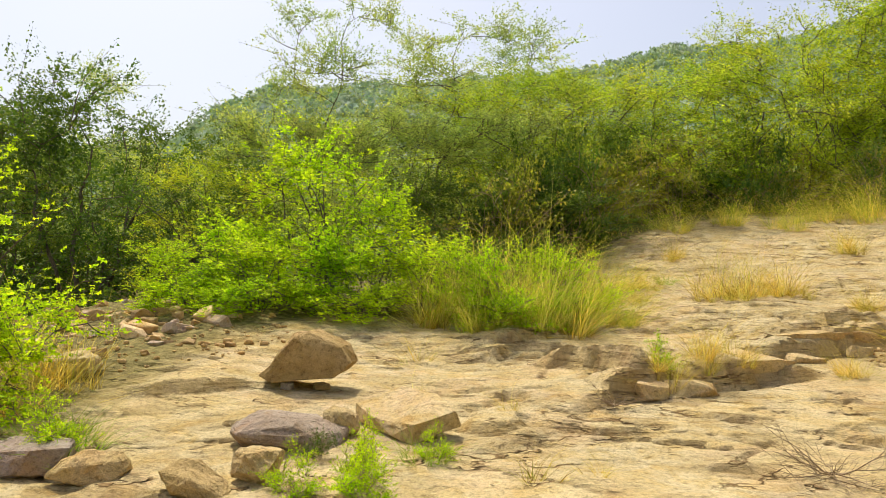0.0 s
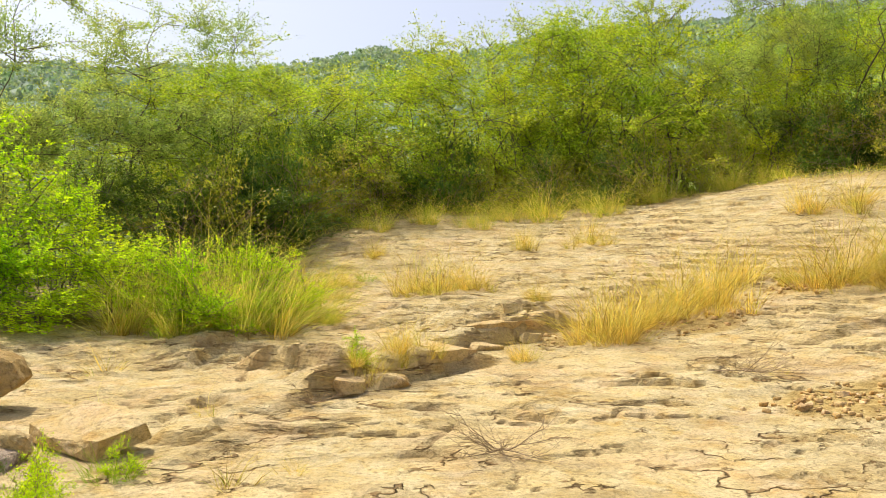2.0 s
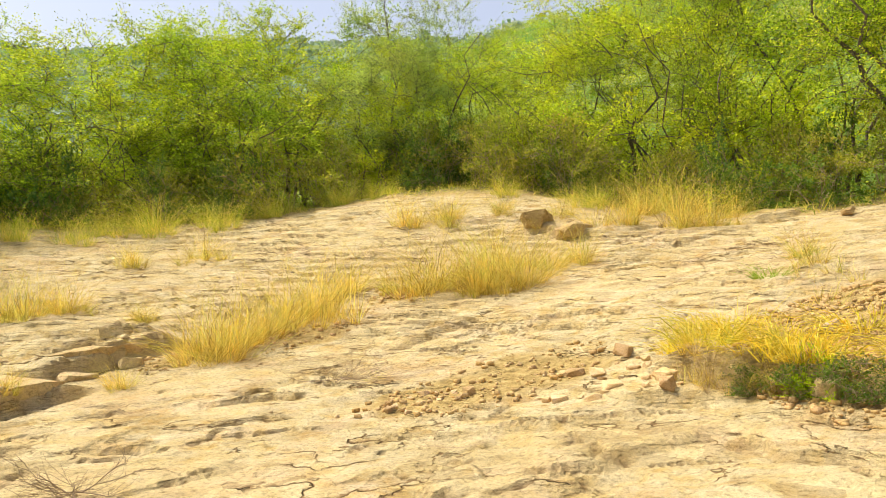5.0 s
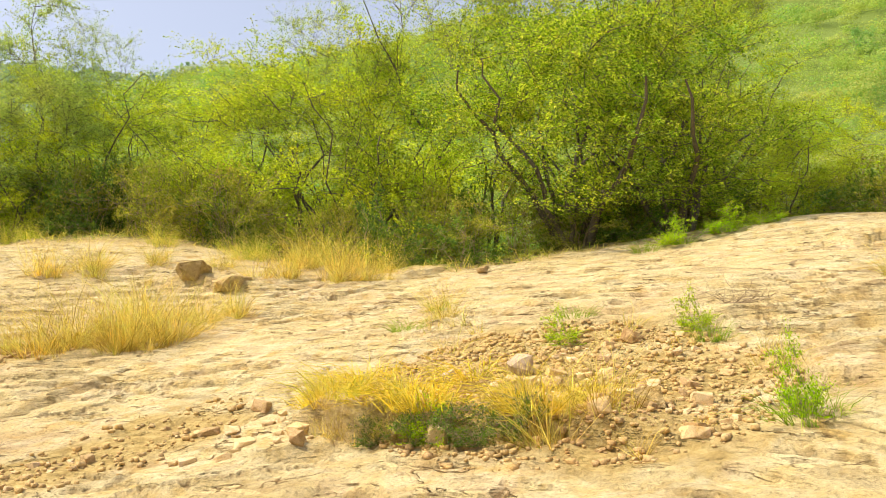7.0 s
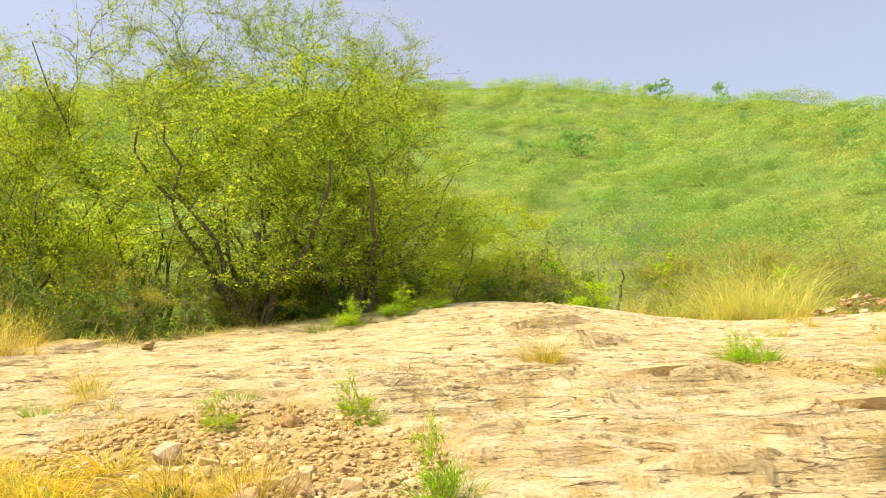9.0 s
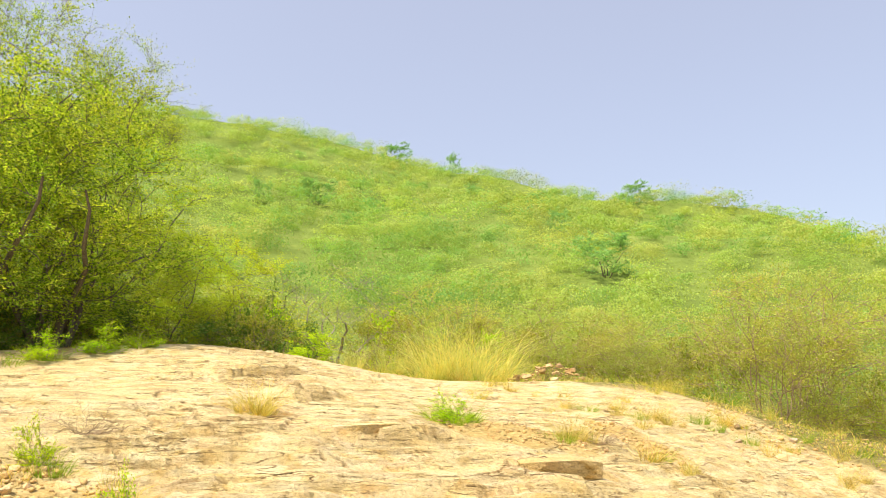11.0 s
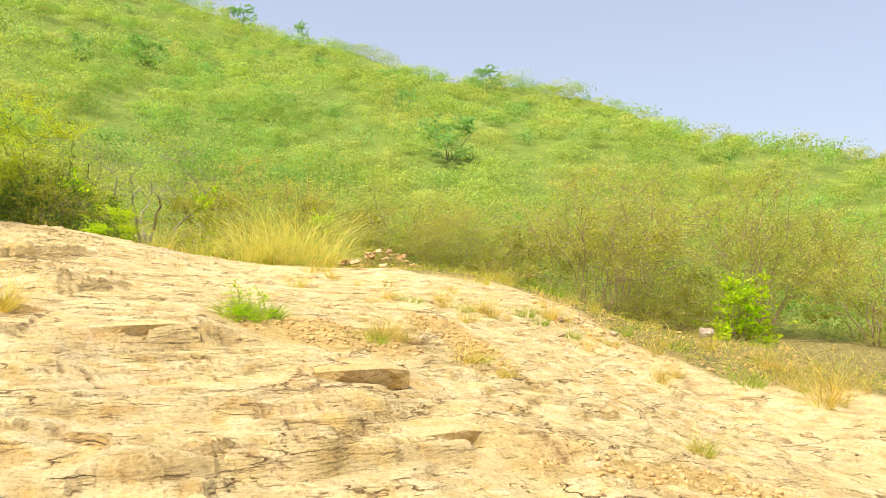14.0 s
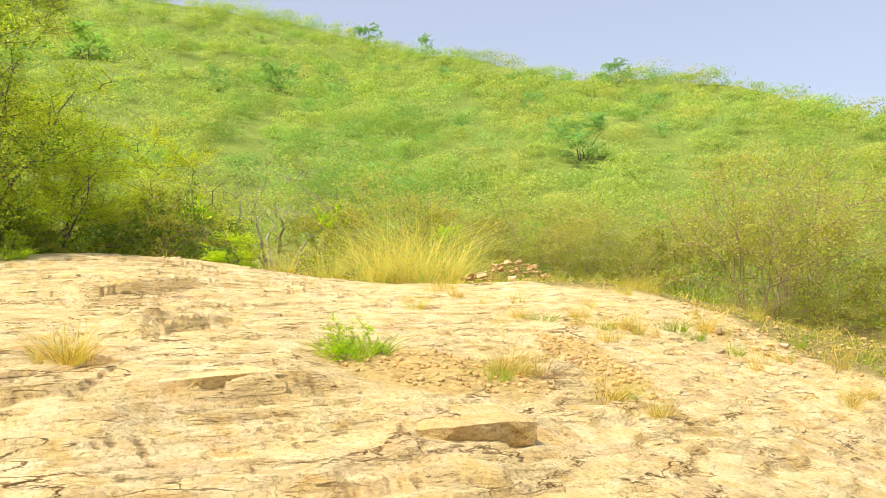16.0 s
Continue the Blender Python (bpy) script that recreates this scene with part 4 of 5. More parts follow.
def hill_scrub():
    """The scrub on the near hillside, finer where it is nearer."""
    rng = np.random.default_rng(31)
    parts = []
    for r0, r1, n, count, leaf in ((31, 48, 200, 1150, 0.052), (48, 85, 430, 720, 0.082), (85, 215, 2600, 340, 0.122)):
        r, b = np.sqrt(rng.uniform(r0 ** 2, r1 ** 2, n)), np.radians(rng.uniform(28, 150, n))
        r, b = (q[r < np.interp(np.degrees(b), [c[0] for c in CREST], [c[2] for c in CREST]) + 1.5] for q in (r, b))
        n = len(r)
        x, y = 2 + r * np.sin(b), -1 + r * np.cos(b)
        big = rng.choice([0.55, 0.8, 1, 1, 1.3, 1.7], n)
        parts.append(clumps(rng, x, y, land(x, y), rng.uniform(3.6, 5.6, n) * big, rng.uniform(2.0, 3.2, n) * big ** 0.7, count, np.full(n, leaf) * big ** 0.5))
    return tagged(mesh_part("hillside_scrub", scrub_mesh("hillside_scrub", parts), LEAF_HILL), "dense pale green thorn scrub covering the hillside", "scrub", kind="stuff")


hill_scrub()


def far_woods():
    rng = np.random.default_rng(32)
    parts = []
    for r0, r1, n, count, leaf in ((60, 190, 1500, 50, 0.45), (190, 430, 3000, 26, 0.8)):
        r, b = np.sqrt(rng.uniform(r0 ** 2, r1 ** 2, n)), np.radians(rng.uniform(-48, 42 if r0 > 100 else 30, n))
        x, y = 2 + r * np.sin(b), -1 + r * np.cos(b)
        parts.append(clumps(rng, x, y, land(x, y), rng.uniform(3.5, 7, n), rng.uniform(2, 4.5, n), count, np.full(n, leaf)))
    ob = mesh_part("far_hill_woods", scrub_mesh("far_hill_woods", parts), LEAF_FAR_HAZED)
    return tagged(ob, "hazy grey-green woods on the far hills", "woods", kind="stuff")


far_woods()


# ---- grasses ----
def blades(rng, count, foot, high, droop, width, lean=0.3):
    """Bent tapering blades that rise from a round foot at the origin."""
    k = max(1, count // 11)
    fa, fr = rng.uniform(0, 2 * np.pi, k), foot * np.sqrt(rng.uniform(0, 1, k))
    shoot = rng.integers(0, k, count)
    root = np.stack([fr * np.cos(fa), fr * np.sin(fa), np.full(k, -0.03)], 1)[shoot] + rng.normal(0, foot * 0.10, (count, 3)) * [1, 1, 0]
    tilt = np.stack([np.cos(fa) * lean, np.sin(fa) * lean, np.ones(k)], 1) + rng.normal(0, 0.28, (k, 3)) * [1, 1, 0]
    d = tilt[shoot] + rng.normal(0, 0.27, (count, 3))
    d /= np.linalg.norm(d, axis=1)[:, None]
    h = high * (0.15 + 0.95 * rng.uniform(0, 1, count) ** 1.7)[:, None] * rng.uniform(0.7, 1.15, k)[shoot][:, None]
    out = d * [1, 1, 0] / (np.linalg.norm(d[:, :2], axis=1)[:, None] + 1e-6)
    mid = root + d * h * 0.55 + rng.normal(0, 0.05, (count, 3)) * h
    tip = root + d * h + out * h * droop * rng.uniform(0.2, 1.2, (count, 1)) - [0, 0, 1] * h * droop * rng.uniform(0.1, 0.8, (count, 1)) + rng.normal(0, 0.09, (count, 3)) * h
    side = np.cross(d, rng.normal(0, 1, (count, 3)))
    side /= np.linalg.norm(side, axis=1)[:, None]
    w = width * rng.uniform(0.6, 1.4, (count, 1))
    v = np.stack([root - side * w, root + side * w, mid + side * w * 0.8, mid - side * w * 0.8, tip + side * w * 0.15, tip - side * w * 0.15], 1).reshape(-1, 3)
    k = np.arange(count)[:, None] * 6
    return v, np.concatenate([k + [0, 1, 2, 3], k + [3, 2, 4, 5]])


def tuft(name, seed, mat, label, **shape):
    v, f = blades(np.random.default_rng(seed), **shape)
    return tagged(mesh_part(name, mesh_from("blades", v, f), mat), label, "grass")


def meadow(obs, rows, group, satellites=0):
    """Tufts at (x, y, height): the kinds take turns."""
    for k, (x, y, h) in enumerate(rows):
        ob = obs[k % len(obs)]
        tagged(ob, group=group)
        c = ob if not ob.get("used") else copy_thing(ob, Matrix.Identity(4))
        ob["used"] = 1
        s = h / ob["high"]
        stand(c, x, y, turns.uniform(0, 360), s * turns.uniform(0.85, 1.15), s, 0.02)
        for _ in range(satellites):  # smaller tufts round the main one
            a, d, q = turns.uniform(0, 6.28), h * turns.uniform(0.15, 0.62), s * turns.uniform(0.35, 0.95)
            c = copy_thing(obs[int(turns.integers(0, len(obs)))], Matrix.Identity(4))
            stand(c, x + d * math.cos(a), y + d * math.sin(a), turns.uniform(0, 360), q * turns.uniform(0.85, 1.4), q, 0.02)


def tall(ob, high):
    ob["high"] = high
    return ob


golden = [tall(tuft("golden_grass_tuft", 41 + k, GRASS_DRY, "dry golden grass tuft growing in a rock crack", count=170, foot=0.14 + 0.04 * k, high=1.05, droop=0.24, width=0.0023, lean=0.3), 0.72) for k in range(3)]
mixed = [tall(tuft("half_green_grass_tuft", 44 + k, GRASS_MIXED, "tall grass tuft, green below and dry above", count=380, foot=0.30, high=1.4, droop=0.3, width=0.0019, lean=0.34), 1.1) for k in range(2)]
sparse = [tall(tuft("sparse_dry_grass", 49, GRASS_DRY, "sparse dry grass stalks on bare rock", count=70, foot=0.12, high=0.55, droop=0.2, width=0.0024), 0.5)]
plume = [tall(tuft("tall_straw_grass", 50, GRASS_STRAW, "tall straw-coloured grass with arching blades", count=420, foot=0.5, high=2.0, droop=0.34, width=0.006), 1.7)]
straw = [tall(tuft("flattened_straw", 54 + k, GRASS_GOLD, "flattened golden straw lying over the bank", count=300, foot=0.30, high=0.5, droop=0.7, width=0.0042, lean=0.9), 0.34) for k in range(2)]
green = [tall(tuft("green_weed_tuft", 47, GRASS_GREEN, "fresh green weed tuft among stones", count=260, foot=0.22, high=0.42, droop=0.4, width=0.0028, lean=0.6), 0.4)]
meadow([mixed[0], golden[0], mixed[1], golden[1]], [(-0.8, 10.2, 1.0), (-0.3, 10.8, 1.2), (0.2, 11.3, 1.15), (-0.9, 11.4, 1.1), (0.35, 12.8, 1.1), (0.9, 13.6, 1.0), (-0.3, 12.2, 1.2), (-1.4, 10.6, 0.9), (0.7, 12.0, 1.0), (-1.3, 12.4, 1.0), (1.2, 14.2, 0.8)], "grass clump beside the acacia", 3)
meadow(golden, [(1.9, 8.5, 0.5), (1.5, 7.95, 0.5), (2.2, 8.8, 0.5), (3.15, 13.6, 0.9), (2.6, 13.6, 0.9), (3.6, 13.9, 0.85), (2.0, 16.0, 0.55), (3.5, 9.3, 0.4), (5.1, 16.2, 0.7), (4.55, 12.6, 0.5), (6.6, 16.1, 0.85),
                (4.7, 9.8, 0.85), (5.2, 10.1, 0.95), (5.75, 10.4, 1.0), (6.3, 10.8, 0.95), (6.95, 11.2, 1.0), (7.6, 12.0, 0.95), (5.4, 10.7, 0.9), (6.6, 11.5, 0.9), (4.9, 10.3, 0.8)], "golden grass on the ledge", 3)
meadow(golden, [(8.4, 11.6, 0.75), (9.3, 10.1, 0.95), (9.5, 11.1, 1.2), (10.2, 9.9, 0.9), (9.9, 10.5, 1.1), (8.9, 10.9, 1.1), (10.9, 14.8, 0.9), (11.6, 14.5, 0.9), (13.0, 14.0, 0.7), (11.0, 10.3, 0.9), (11.8, 10.3, 0.7), (10.4, 11.2, 1.1),
                (14.2, 11.3, 1.0), (14.8, 10.5, 0.95), (15.1, 9.7, 0.7), (15.3, 11.8, 1.1), (16.1, 11.1, 1.1), (13.6, 12.7, 0.8), (15.7, 10.3, 0.9)], "golden grass in the dip", 3)
meadow(mixed, [(4.6, 18.0, 0.9), (5.5, 18.6, 1.0), (6.3, 18.4, 1.2), (3.4, 18.5, 0.9), (8.0, 18.5, 1.0), (9.5, 19.0, 1.1), (11.0, 18.8, 1.0), (12.3, 18.6, 0.9), (16.6, 12.2, 1.2), (15.0, 13.0, 1.0), (17.0, 10.6, 1.0), (13.9, 15.0, 0.9), (2.2, 18.3, 0.9)], "grass along the trees", 2)
meadow(sparse, [(0.57, 5.0, 0.42), (0.11, 6.8, 0.3), (-1.3, 8.75, 0.6), (0.54, 11.4, 0.45), (-0.87, 7.1, 0.35), (0.9, 5.2, 0.3), (10.4, 5.1, 0.5), (9.5, 4.2, 0.5), (8.6, 5.6, 0.4), (13.7, -4.9, 0.65), (13.9, -5.2, 0.5), (13.2, -5.9, 0.5), (11.6, -8.5, 0.35),
                (13.0, -0.3, 0.55), (13.1, -0.2, 0.5), (16.0, -11.1, 0.5), (12.9, -6.4, 0.4), (10.7, 4.8, 0.45), (18.2, -5.9, 0.4), (5.9, 7.6, 0.3)], "sparse stalks")
meadow(golden, [(-4.4, 6.3, 0.9), (-4.1, 5.7, 0.7), (7.5, 4.2, 0.5), (7.75, 3.65, 0.45), (7.75, 2.2, 0.7), (8.05, 1.95, 0.65), (7.95, 2.6, 0.6), (7.6, 4.5, 0.4), (18.8, -7.7, 0.5), (18.0, -8.4, 0.55), (17.4, -7.6, 0.5), (16.0, -14.3, 0.8), (14.9, -14.0, 0.9), (15.5, -14.9, 0.9), (18.3, -14.0, 0.6), (18.6, -10.0, 0.6), (17.0, -14.6, 0.8)], "golden grass on the slope", 2)
meadow(green, [(-3.2, 5.1, 0.45), (-3.0, 4.9, 0.4), (7.75, 3.3, 0.4), (13.9, -3.0, 0.4), (14.35, -3.3, 0.45), (14.2, -2.9, 0.35), (8.45, 0.35, 0.45), (10.3, 1.5, 0.35), (10.8, 3.2, 0.3), (17.6, -10.0, 0.4), (20.4, 3.6, 0.5), (19.6, 4.4, 0.5), (20.9, 2.9, 0.5), (-0.3, 5.3, 0.3), (13.4, -4.6, 0.3), (19.0, 5.0, 0.5), (1.8, 14.6, 0.3)], "green weeds")
meadow(plume, [(25.6, -4.6, 1.8), (26.0, -5.4, 2.2), (25.8, -6.2, 2.1), (26.9, -6.6, 2.2), (27.4, -5.1, 2.0), (25.2, -5.6, 1.7), (25.6, -2.2, 0.9), (26.6, -3.4, 1.4), (27.2, -7.9, 1.4), (26.6, -1.0, 1.0)], "straw grass below the hill")

meadow(golden, [(13.0, -0.3, 0.5), (13.15, -0.1, 0.45), (13.7, -4.9, 0.6), (13.9, -5.25, 0.5), (13.3, -5.9, 0.5), (13.0, -6.4, 0.4), (18.75, -6.5, 0.4), (18.3, -7.4, 0.4), (18.1, -8.4, 0.45), (20.8, -5.7, 0.4), (15.7, -10.8, 0.45), (16.2, -11.5, 0.4), (11.2, -8.1, 0.4), (11.9, 6.0, 0.5), (11.0, 5.3, 0.55)], "dry tussocks on bare rock", 2)
meadow(green, [(18.6, -6.9, 0.3), (18.2, -7.9, 0.35), (18.15, -9.6, 0.35), (18.5, -11.8, 0.4), (18.0, -12.8, 0.4), (11.3, -8.2, 0.3), (11.8, 5.8, 0.3), (13.5, -6.1, 0.3), (10.6, 5.6, 0.3)], "green weeds")
rng = np.random.default_rng(71)
meadow(straw, [(rng.uniform(7.6, 8.9), rng.uniform(2.0, 4.9), rng.uniform(0.26, 0.42)) for _ in range(14)], "straw on the bank")
meadow(sparse, [(rng.uniform(7.6, 10.5), rng.uniform(0.6, 5.4), rng.uniform(0.25, 0.5)) for _ in range(18)], "straw on the bank")
meadow(sparse + golden + green + mixed, [(2 + r * math.sin(b), -1 + r * math.cos(b), rng.uniform(0.25, 0.75)) for b, r in zip(np.radians(rng.uniform(100, 136, 44)), rng.uniform(17.5, 26, 44))], "grass on the lower slope")


def turf():
    """Short grass and weeds on the soil between the rock and the trees."""
    rng = np.random.default_rng(52)
    n = 38000
    b = np.radians(rng.uniform(-14, 140, n))
    edge = np.interp(np.degrees(b), [c[0] for c in EDGE], [c[1] for c in EDGE])
    r = edge + rng.normal(1.3, 1.5, n)
    x, y = 2 + r * np.sin(b), -1 + r * np.cos(b)
    keep = (bare_rock(x, y) < 0.55) & (fbm(x / 1.4, y / 1.4, 3, 61) > -0.22)
    x, y = x[keep], y[keep]
    n = len(x)
    v, f = blades(rng, n, 0.02, 0.34, 0.4, 0.006, 0.6)
    v = v.reshape(n, 6, 3) * rng.uniform(0.5, 1.5, (n, 1, 1)) + np.stack([x, y, height(x, y)], 1)[:, None]
    ob = mesh_part("short_grass", mesh_from("short_grass", v.reshape(-1, 3), f), GRASS_MIXED)
    return tagged(ob, "short yellow-green grass on the soil beside the rock", "grass", kind="stuff")


turf()


# ---- stones ----
def stone_mesh(seed, dims, points=16, rough=0.0, bevel=0.03, boxy=0.0, shape=None):
    """A broken stone: the hull of random points in a box (or of the corners in shape), edges worn."""
    rng = np.random.default_rng(seed)
    bm = bmesh.new()
    corners = np.array([(a, b, c) for a in (-1, 1) for b in (-1, 1) for c in (-1, 1)]) * (boxy + (1 - boxy) * rng.uniform(0.3, 0.9, (8, 3)))
    extra = rng.normal(0, 1, (points, 3))
    extra = extra / np.linalg.norm(extra, axis=1)[:, None] * rng.uniform(0.85, 1.05, (points, 1))
    for p in np.concatenate([corners, extra]) if shape is None else np.array(shape) * 2 / np.array(dims):
        bm.verts.new(Vector((p[0] * dims[0] / 2, p[1] * dims[1] / 2, p[2] * dims[2] / 2)))
    hull = bmesh.ops.convex_hull(bm, input=bm.verts[:])
    bmesh.ops.delete(bm, geom=[v for v in bm.verts if not v.link_faces], context="VERTS")
    bmesh.ops.dissolve_limit(bm, angle_limit=radians(14), verts=bm.verts[:], edges=bm.edges[:])
    if bevel:
        bmesh.ops.bevel(bm, geom=bm.edges[:], offset=bevel * min(dims), segments=2 if rough else 1, affect="EDGES", profile=0.6)
    bmesh.ops.triangulate(bm, faces=bm.faces[:])
    if rough:
        bmesh.ops.subdivide_edges(bm, edges=[e for e in bm.edges if e.calc_length() > min(dims) * 0.12], cuts=3, use_grid_fill=True)
        bmesh.ops.triangulate(bm, faces=bm.faces[:])
        for v in bm.verts:
            q = v.co * (3.0 / max(dims)) + Vector((seed * 3.1, 0, 0))
            v.co += v.normal * rough * (noise.noise(q) + 0.6 * noise.noise(q * 2.7) + 0.4 * noise.noise(q * 7) + 0.2 * noise.noise(q * 17))
    low = min(v.co.z for v in bm.verts)
    for v in bm.verts:
        v.co.z -= low
    me = bpy.data.meshes.new("stone")
    bm.to_mesh(me)
    bm.free()
    return me


def rock(name, seed, dims, x, y, turn, mat, label, tip=(0, 0), sink=0.04, rough=0.02, points=16, group="", boxy=0.0, corners=None):
    me = stone_mesh(seed, dims, points, rough, 0.03, boxy, corners)
    ob = mesh_part(name, me, mat)
    ob.location = (x, y, on_ground(x, y, sink))
    ob.rotation_euler = (radians(tip[0]), radians(tip[1]), radians(turn))
    return tagged(ob, label, "rock", group)


WEDGE = ((-0.46, -0.16, 0.06), (-0.44, 0.2, 0.1), (-0.3, -0.24, 0.0), (-0.12, -0.2, 0.42), (-0.2, 0.2, 0.44), (0.02, -0.12, 0.5), (0.05, 0.22, 0.5), (0.36, -0.14, 0.36), (0.38, 0.2, 0.36), (0.46, -0.2, 0.2), (0.46, 0.16, 0.2), (0.3, -0.24, 0.06), (0.2, 0.2, 0.02), (-0.3, 0.2, 0.0))
SLAB = ((-0.46, -0.2, 0.02), (-0.42, 0.24, 0.04), (0.4, -0.26, 0.0), (0.46, 0.2, 0.0), (-0.48, -0.16, 0.14), (-0.36, 0.26, 0.16), (-0.05, -0.27, 0.14), (0.1, 0.28, 0.17), (0.42, -0.2, 0.16), (0.48, 0.16, 0.14), (0.2, -0.3, 0.06))
rock("boulder", 101, (0.92, 0.48, 0.5), -1.97, 7.15, 8, STONE_BROWN, "brown wedge-shaped boulder perched on small stones on the slope", (0, 0), -0.05, 0.03, corners=WEDGE)
rock("prop_stone", 117, (0.16, 0.14, 0.12), -2.12, 7.0, 8, STONE_GREY, "small grey stone wedged under the boulder", (0, 0), 0.02, 0.006)
rock("prop_stone", 118, (0.2, 0.16, 0.1), -1.82, 7.14, 40, STONE_BROWN, "small brown stone wedged under the boulder", (0, 0), 0.02, 0.006)
rock("slab_stone", 102, (0.96, 0.58, 0.17), -0.66, 6.1, -38, STONE, "tilted pale slab with a broken dark edge", (16, 3), -0.03, 0.014, corners=SLAB)
rock("grey_boulder", 103, (1.0, 0.8, 0.4), -1.42, 5.55, 20, STONE_GREY, "low purplish-grey boulder beside green weeds", (0, 0), 0.06, 0.03)
rock("tan_boulder", 104, (0.34, 0.3, 0.26), -1.12, 5.78, 40, STONE, "small ochre boulder leaning on the grey one", (0, 0), 0.03, 0.02)
rock("tan_boulder", 105, (0.4, 0.34, 0.27), -1.3, 4.72, 70, STONE, "ochre angular boulder on the rock", (0, 0), 0.04, 0.02)
rock("brown_boulder", 106, (0.6, 0.4, 0.26), -1.62, 4.45, -20, STONE_BROWN, "brown wedge-shaped boulder on the rock", (0, 8), 0.06, 0.02)
rock("grey_boulder", 107, (0.75, 0.6, 0.36), -3.15, 4.7, 30, STONE_GREY, "rounded grey boulder beside grass", (0, 0), 0.05, 0.03)
rock("pale_boulder", 108, (0.6, 0.46, 0.26), -2.5, 4.6, 0, STONE, "pale flat boulder beside grass", (0, 0), 0.05, 0.02)
rock("pale_boulder", 109, (0.75, 0.5, 0.36), -4.4, 6.75, 15, STONE, "pale tan boulder at the edge of the rubble", (0, -8), 0.05, 0.02)
rock("outcrop_block", 113, (1.2, 0.8, 0.5), 12.7, 12.5, 40, STONE_BROWN, "weathered grey-brown block in the grass", (0, 6), 0.32, 0.04)
rock("outcrop_block", 114, (1.0, 0.7, 0.42), 12.85, 11.6, 20, STONE, "ochre block in the grass", (0, -5), 0.2, 0.03)
rock("dark_stone", 115, (0.42, 0.3, 0.2), 16.6, 7.85, 20, STONE_BROWN, "small dark red stone on the ridge", (0, 0), 0.03, 0.01)
rock("white_stone", 116, (0.4, 0.3, 0.36), 20.4, -15.7, 20, STONE_GREY, "whitish upright stone among rubble", (0, 0), 0.03, 0.01)


for k, (dims, x, y, turn) in enumerate((((0.75, 0.3, 0.26), 1.75, 8.0, 38), ((0.5, 0.26, 0.2), 1.35, 7.72, 20), ((0.6, 0.3, 0.16), 3.2, 10.0, 22), ((0.45, 0.3, 0.2), 3.9, 10.3, 10))):
    rock("ledge_block", 131 + k, dims, x, y, turn, STONE, "ochre sandstone block broken from the ledge behind it", (0, 4), 0.06, 0.012, 8, "ledge blocks")
SHELF = ((-0.5, -0.3, -0.15), (0.5, -0.27, -0.15), (-0.54, -0.28, 0.10), (-0.2, -0.37, 0.14), (0.22, -0.33, 0.15), (0.54, -0.24, 0.09), (-0.4, 0.5, 0.07), (0.4, 0.5, 0.07), (-0.4, 0.5, -0.15), (0.4, 0.5, -0.15))
for k, (x, y, turn, long, thick) in enumerate(((12.6, -1.75, -78, 1.1, 0.9), (11.65, -3.95, -88, 1.0, 0.8), (10.2, -4.3, -84, 0.9, 0.9), (3.5, 10.75, 20, 1.4, 1.2), (2.3, 9.2, 36, 1.2, 1.0))):
    rock("bedrock_shelf", 151 + k, (1.08, 0.87, 0.3), x, y, turn, STONE, "pale sandstone shelf with an ochre broken front edge", (7, 0), 0.245 * thick, 0.022, group="bedrock shelves", corners=SHELF).scale = (long, 1.0, thick)
pebbles = []
for k in range(10):
    d = np.random.default_rng(200 + k).uniform(0.6, 1.0, 3)
    me = stone_mesh(210 + k, (d[0], d[1] * 0.85, d[2] * 0.62), 7, 0.0, 0.035)
    pebbles.append(me)


def scatter_stones(count, spots, sizes, seed, mats, label, group, heap=0.0):
    """Loose stones over oval patches (x, y, half width, half depth)."""
    rng = np.random.default_rng(seed)
    for k in range(count):
        cx, cy, rx, ry = spots[rng.integers(0, len(spots))]
        a, q = rng.uniform(0, 2 * np.pi), math.sqrt(rng.uniform(0, 1))
        x, y = cx + rx * q * math.cos(a), cy + ry * q * math.sin(a)
        s = sizes[0] * (sizes[1] / sizes[0]) ** (rng.uniform(0, 1) ** 1.8)
        base = pebbles[rng.integers(0, 10)]
        mat = mats[rng.integers(0, len(mats))]
        key = base.name + mat.name
        me = dressed.get(key)
        if me is None:
            me = base.copy()
            me.materials.clear()
            me.materials.append(mat)
            dressed[key] = me
        ob = new("stone", me)
        ob.location = (x, y, on_ground(x, y, 0.16 * s) + heap * max(0.0, 1 - q) ** 0.8)
        ob.rotation_euler = (rng.uniform(-0.3, 0.3), rng.uniform(-0.3, 0.3), rng.uniform(0, 6.3))
        ob.scale = (s, s, s)
        tagged(ob, label, "stone", group)


for k, (size, x, y, mat) in enumerate(((0.30, 7.62, 3.2, STONE), (0.26, 7.6, 3.62, PEBBLE_BROWN), (0.24, 7.72, 2.86, STONE), (0.3, 8.35, 1.55, STONE), (0.26, 8.2, 1.9, PEBBLE), (0.3, 8.7, 3.7, PEBBLE_GREY), (0.34, 8.9, 3.0, PEBBLE_GREY), (0.24, 7.35, 4.6, PEBBLE))):
    rock("bank_stone", 171 + k, (size, size * 0.8, size * 0.75), x, y, 40 * k, mat, "angular tan stone set in the grassy bank", (8, 0), 0.04, 0.01, 9, "bank stones")
dressed = {}
scatter_stones(85, [(-5.4, 8.7, 2.0, 1.7), (-4.8, 8.4, 1.4, 1.2), (-6.4, 9.6, 2.2, 1.4)], (0.18, 0.6), 301, (PEBBLE_BROWN, PEBBLE_BROWN, PEBBLE, PEBBLE_GREY), "angular broken stone in the rubble bed", "rubble stones")
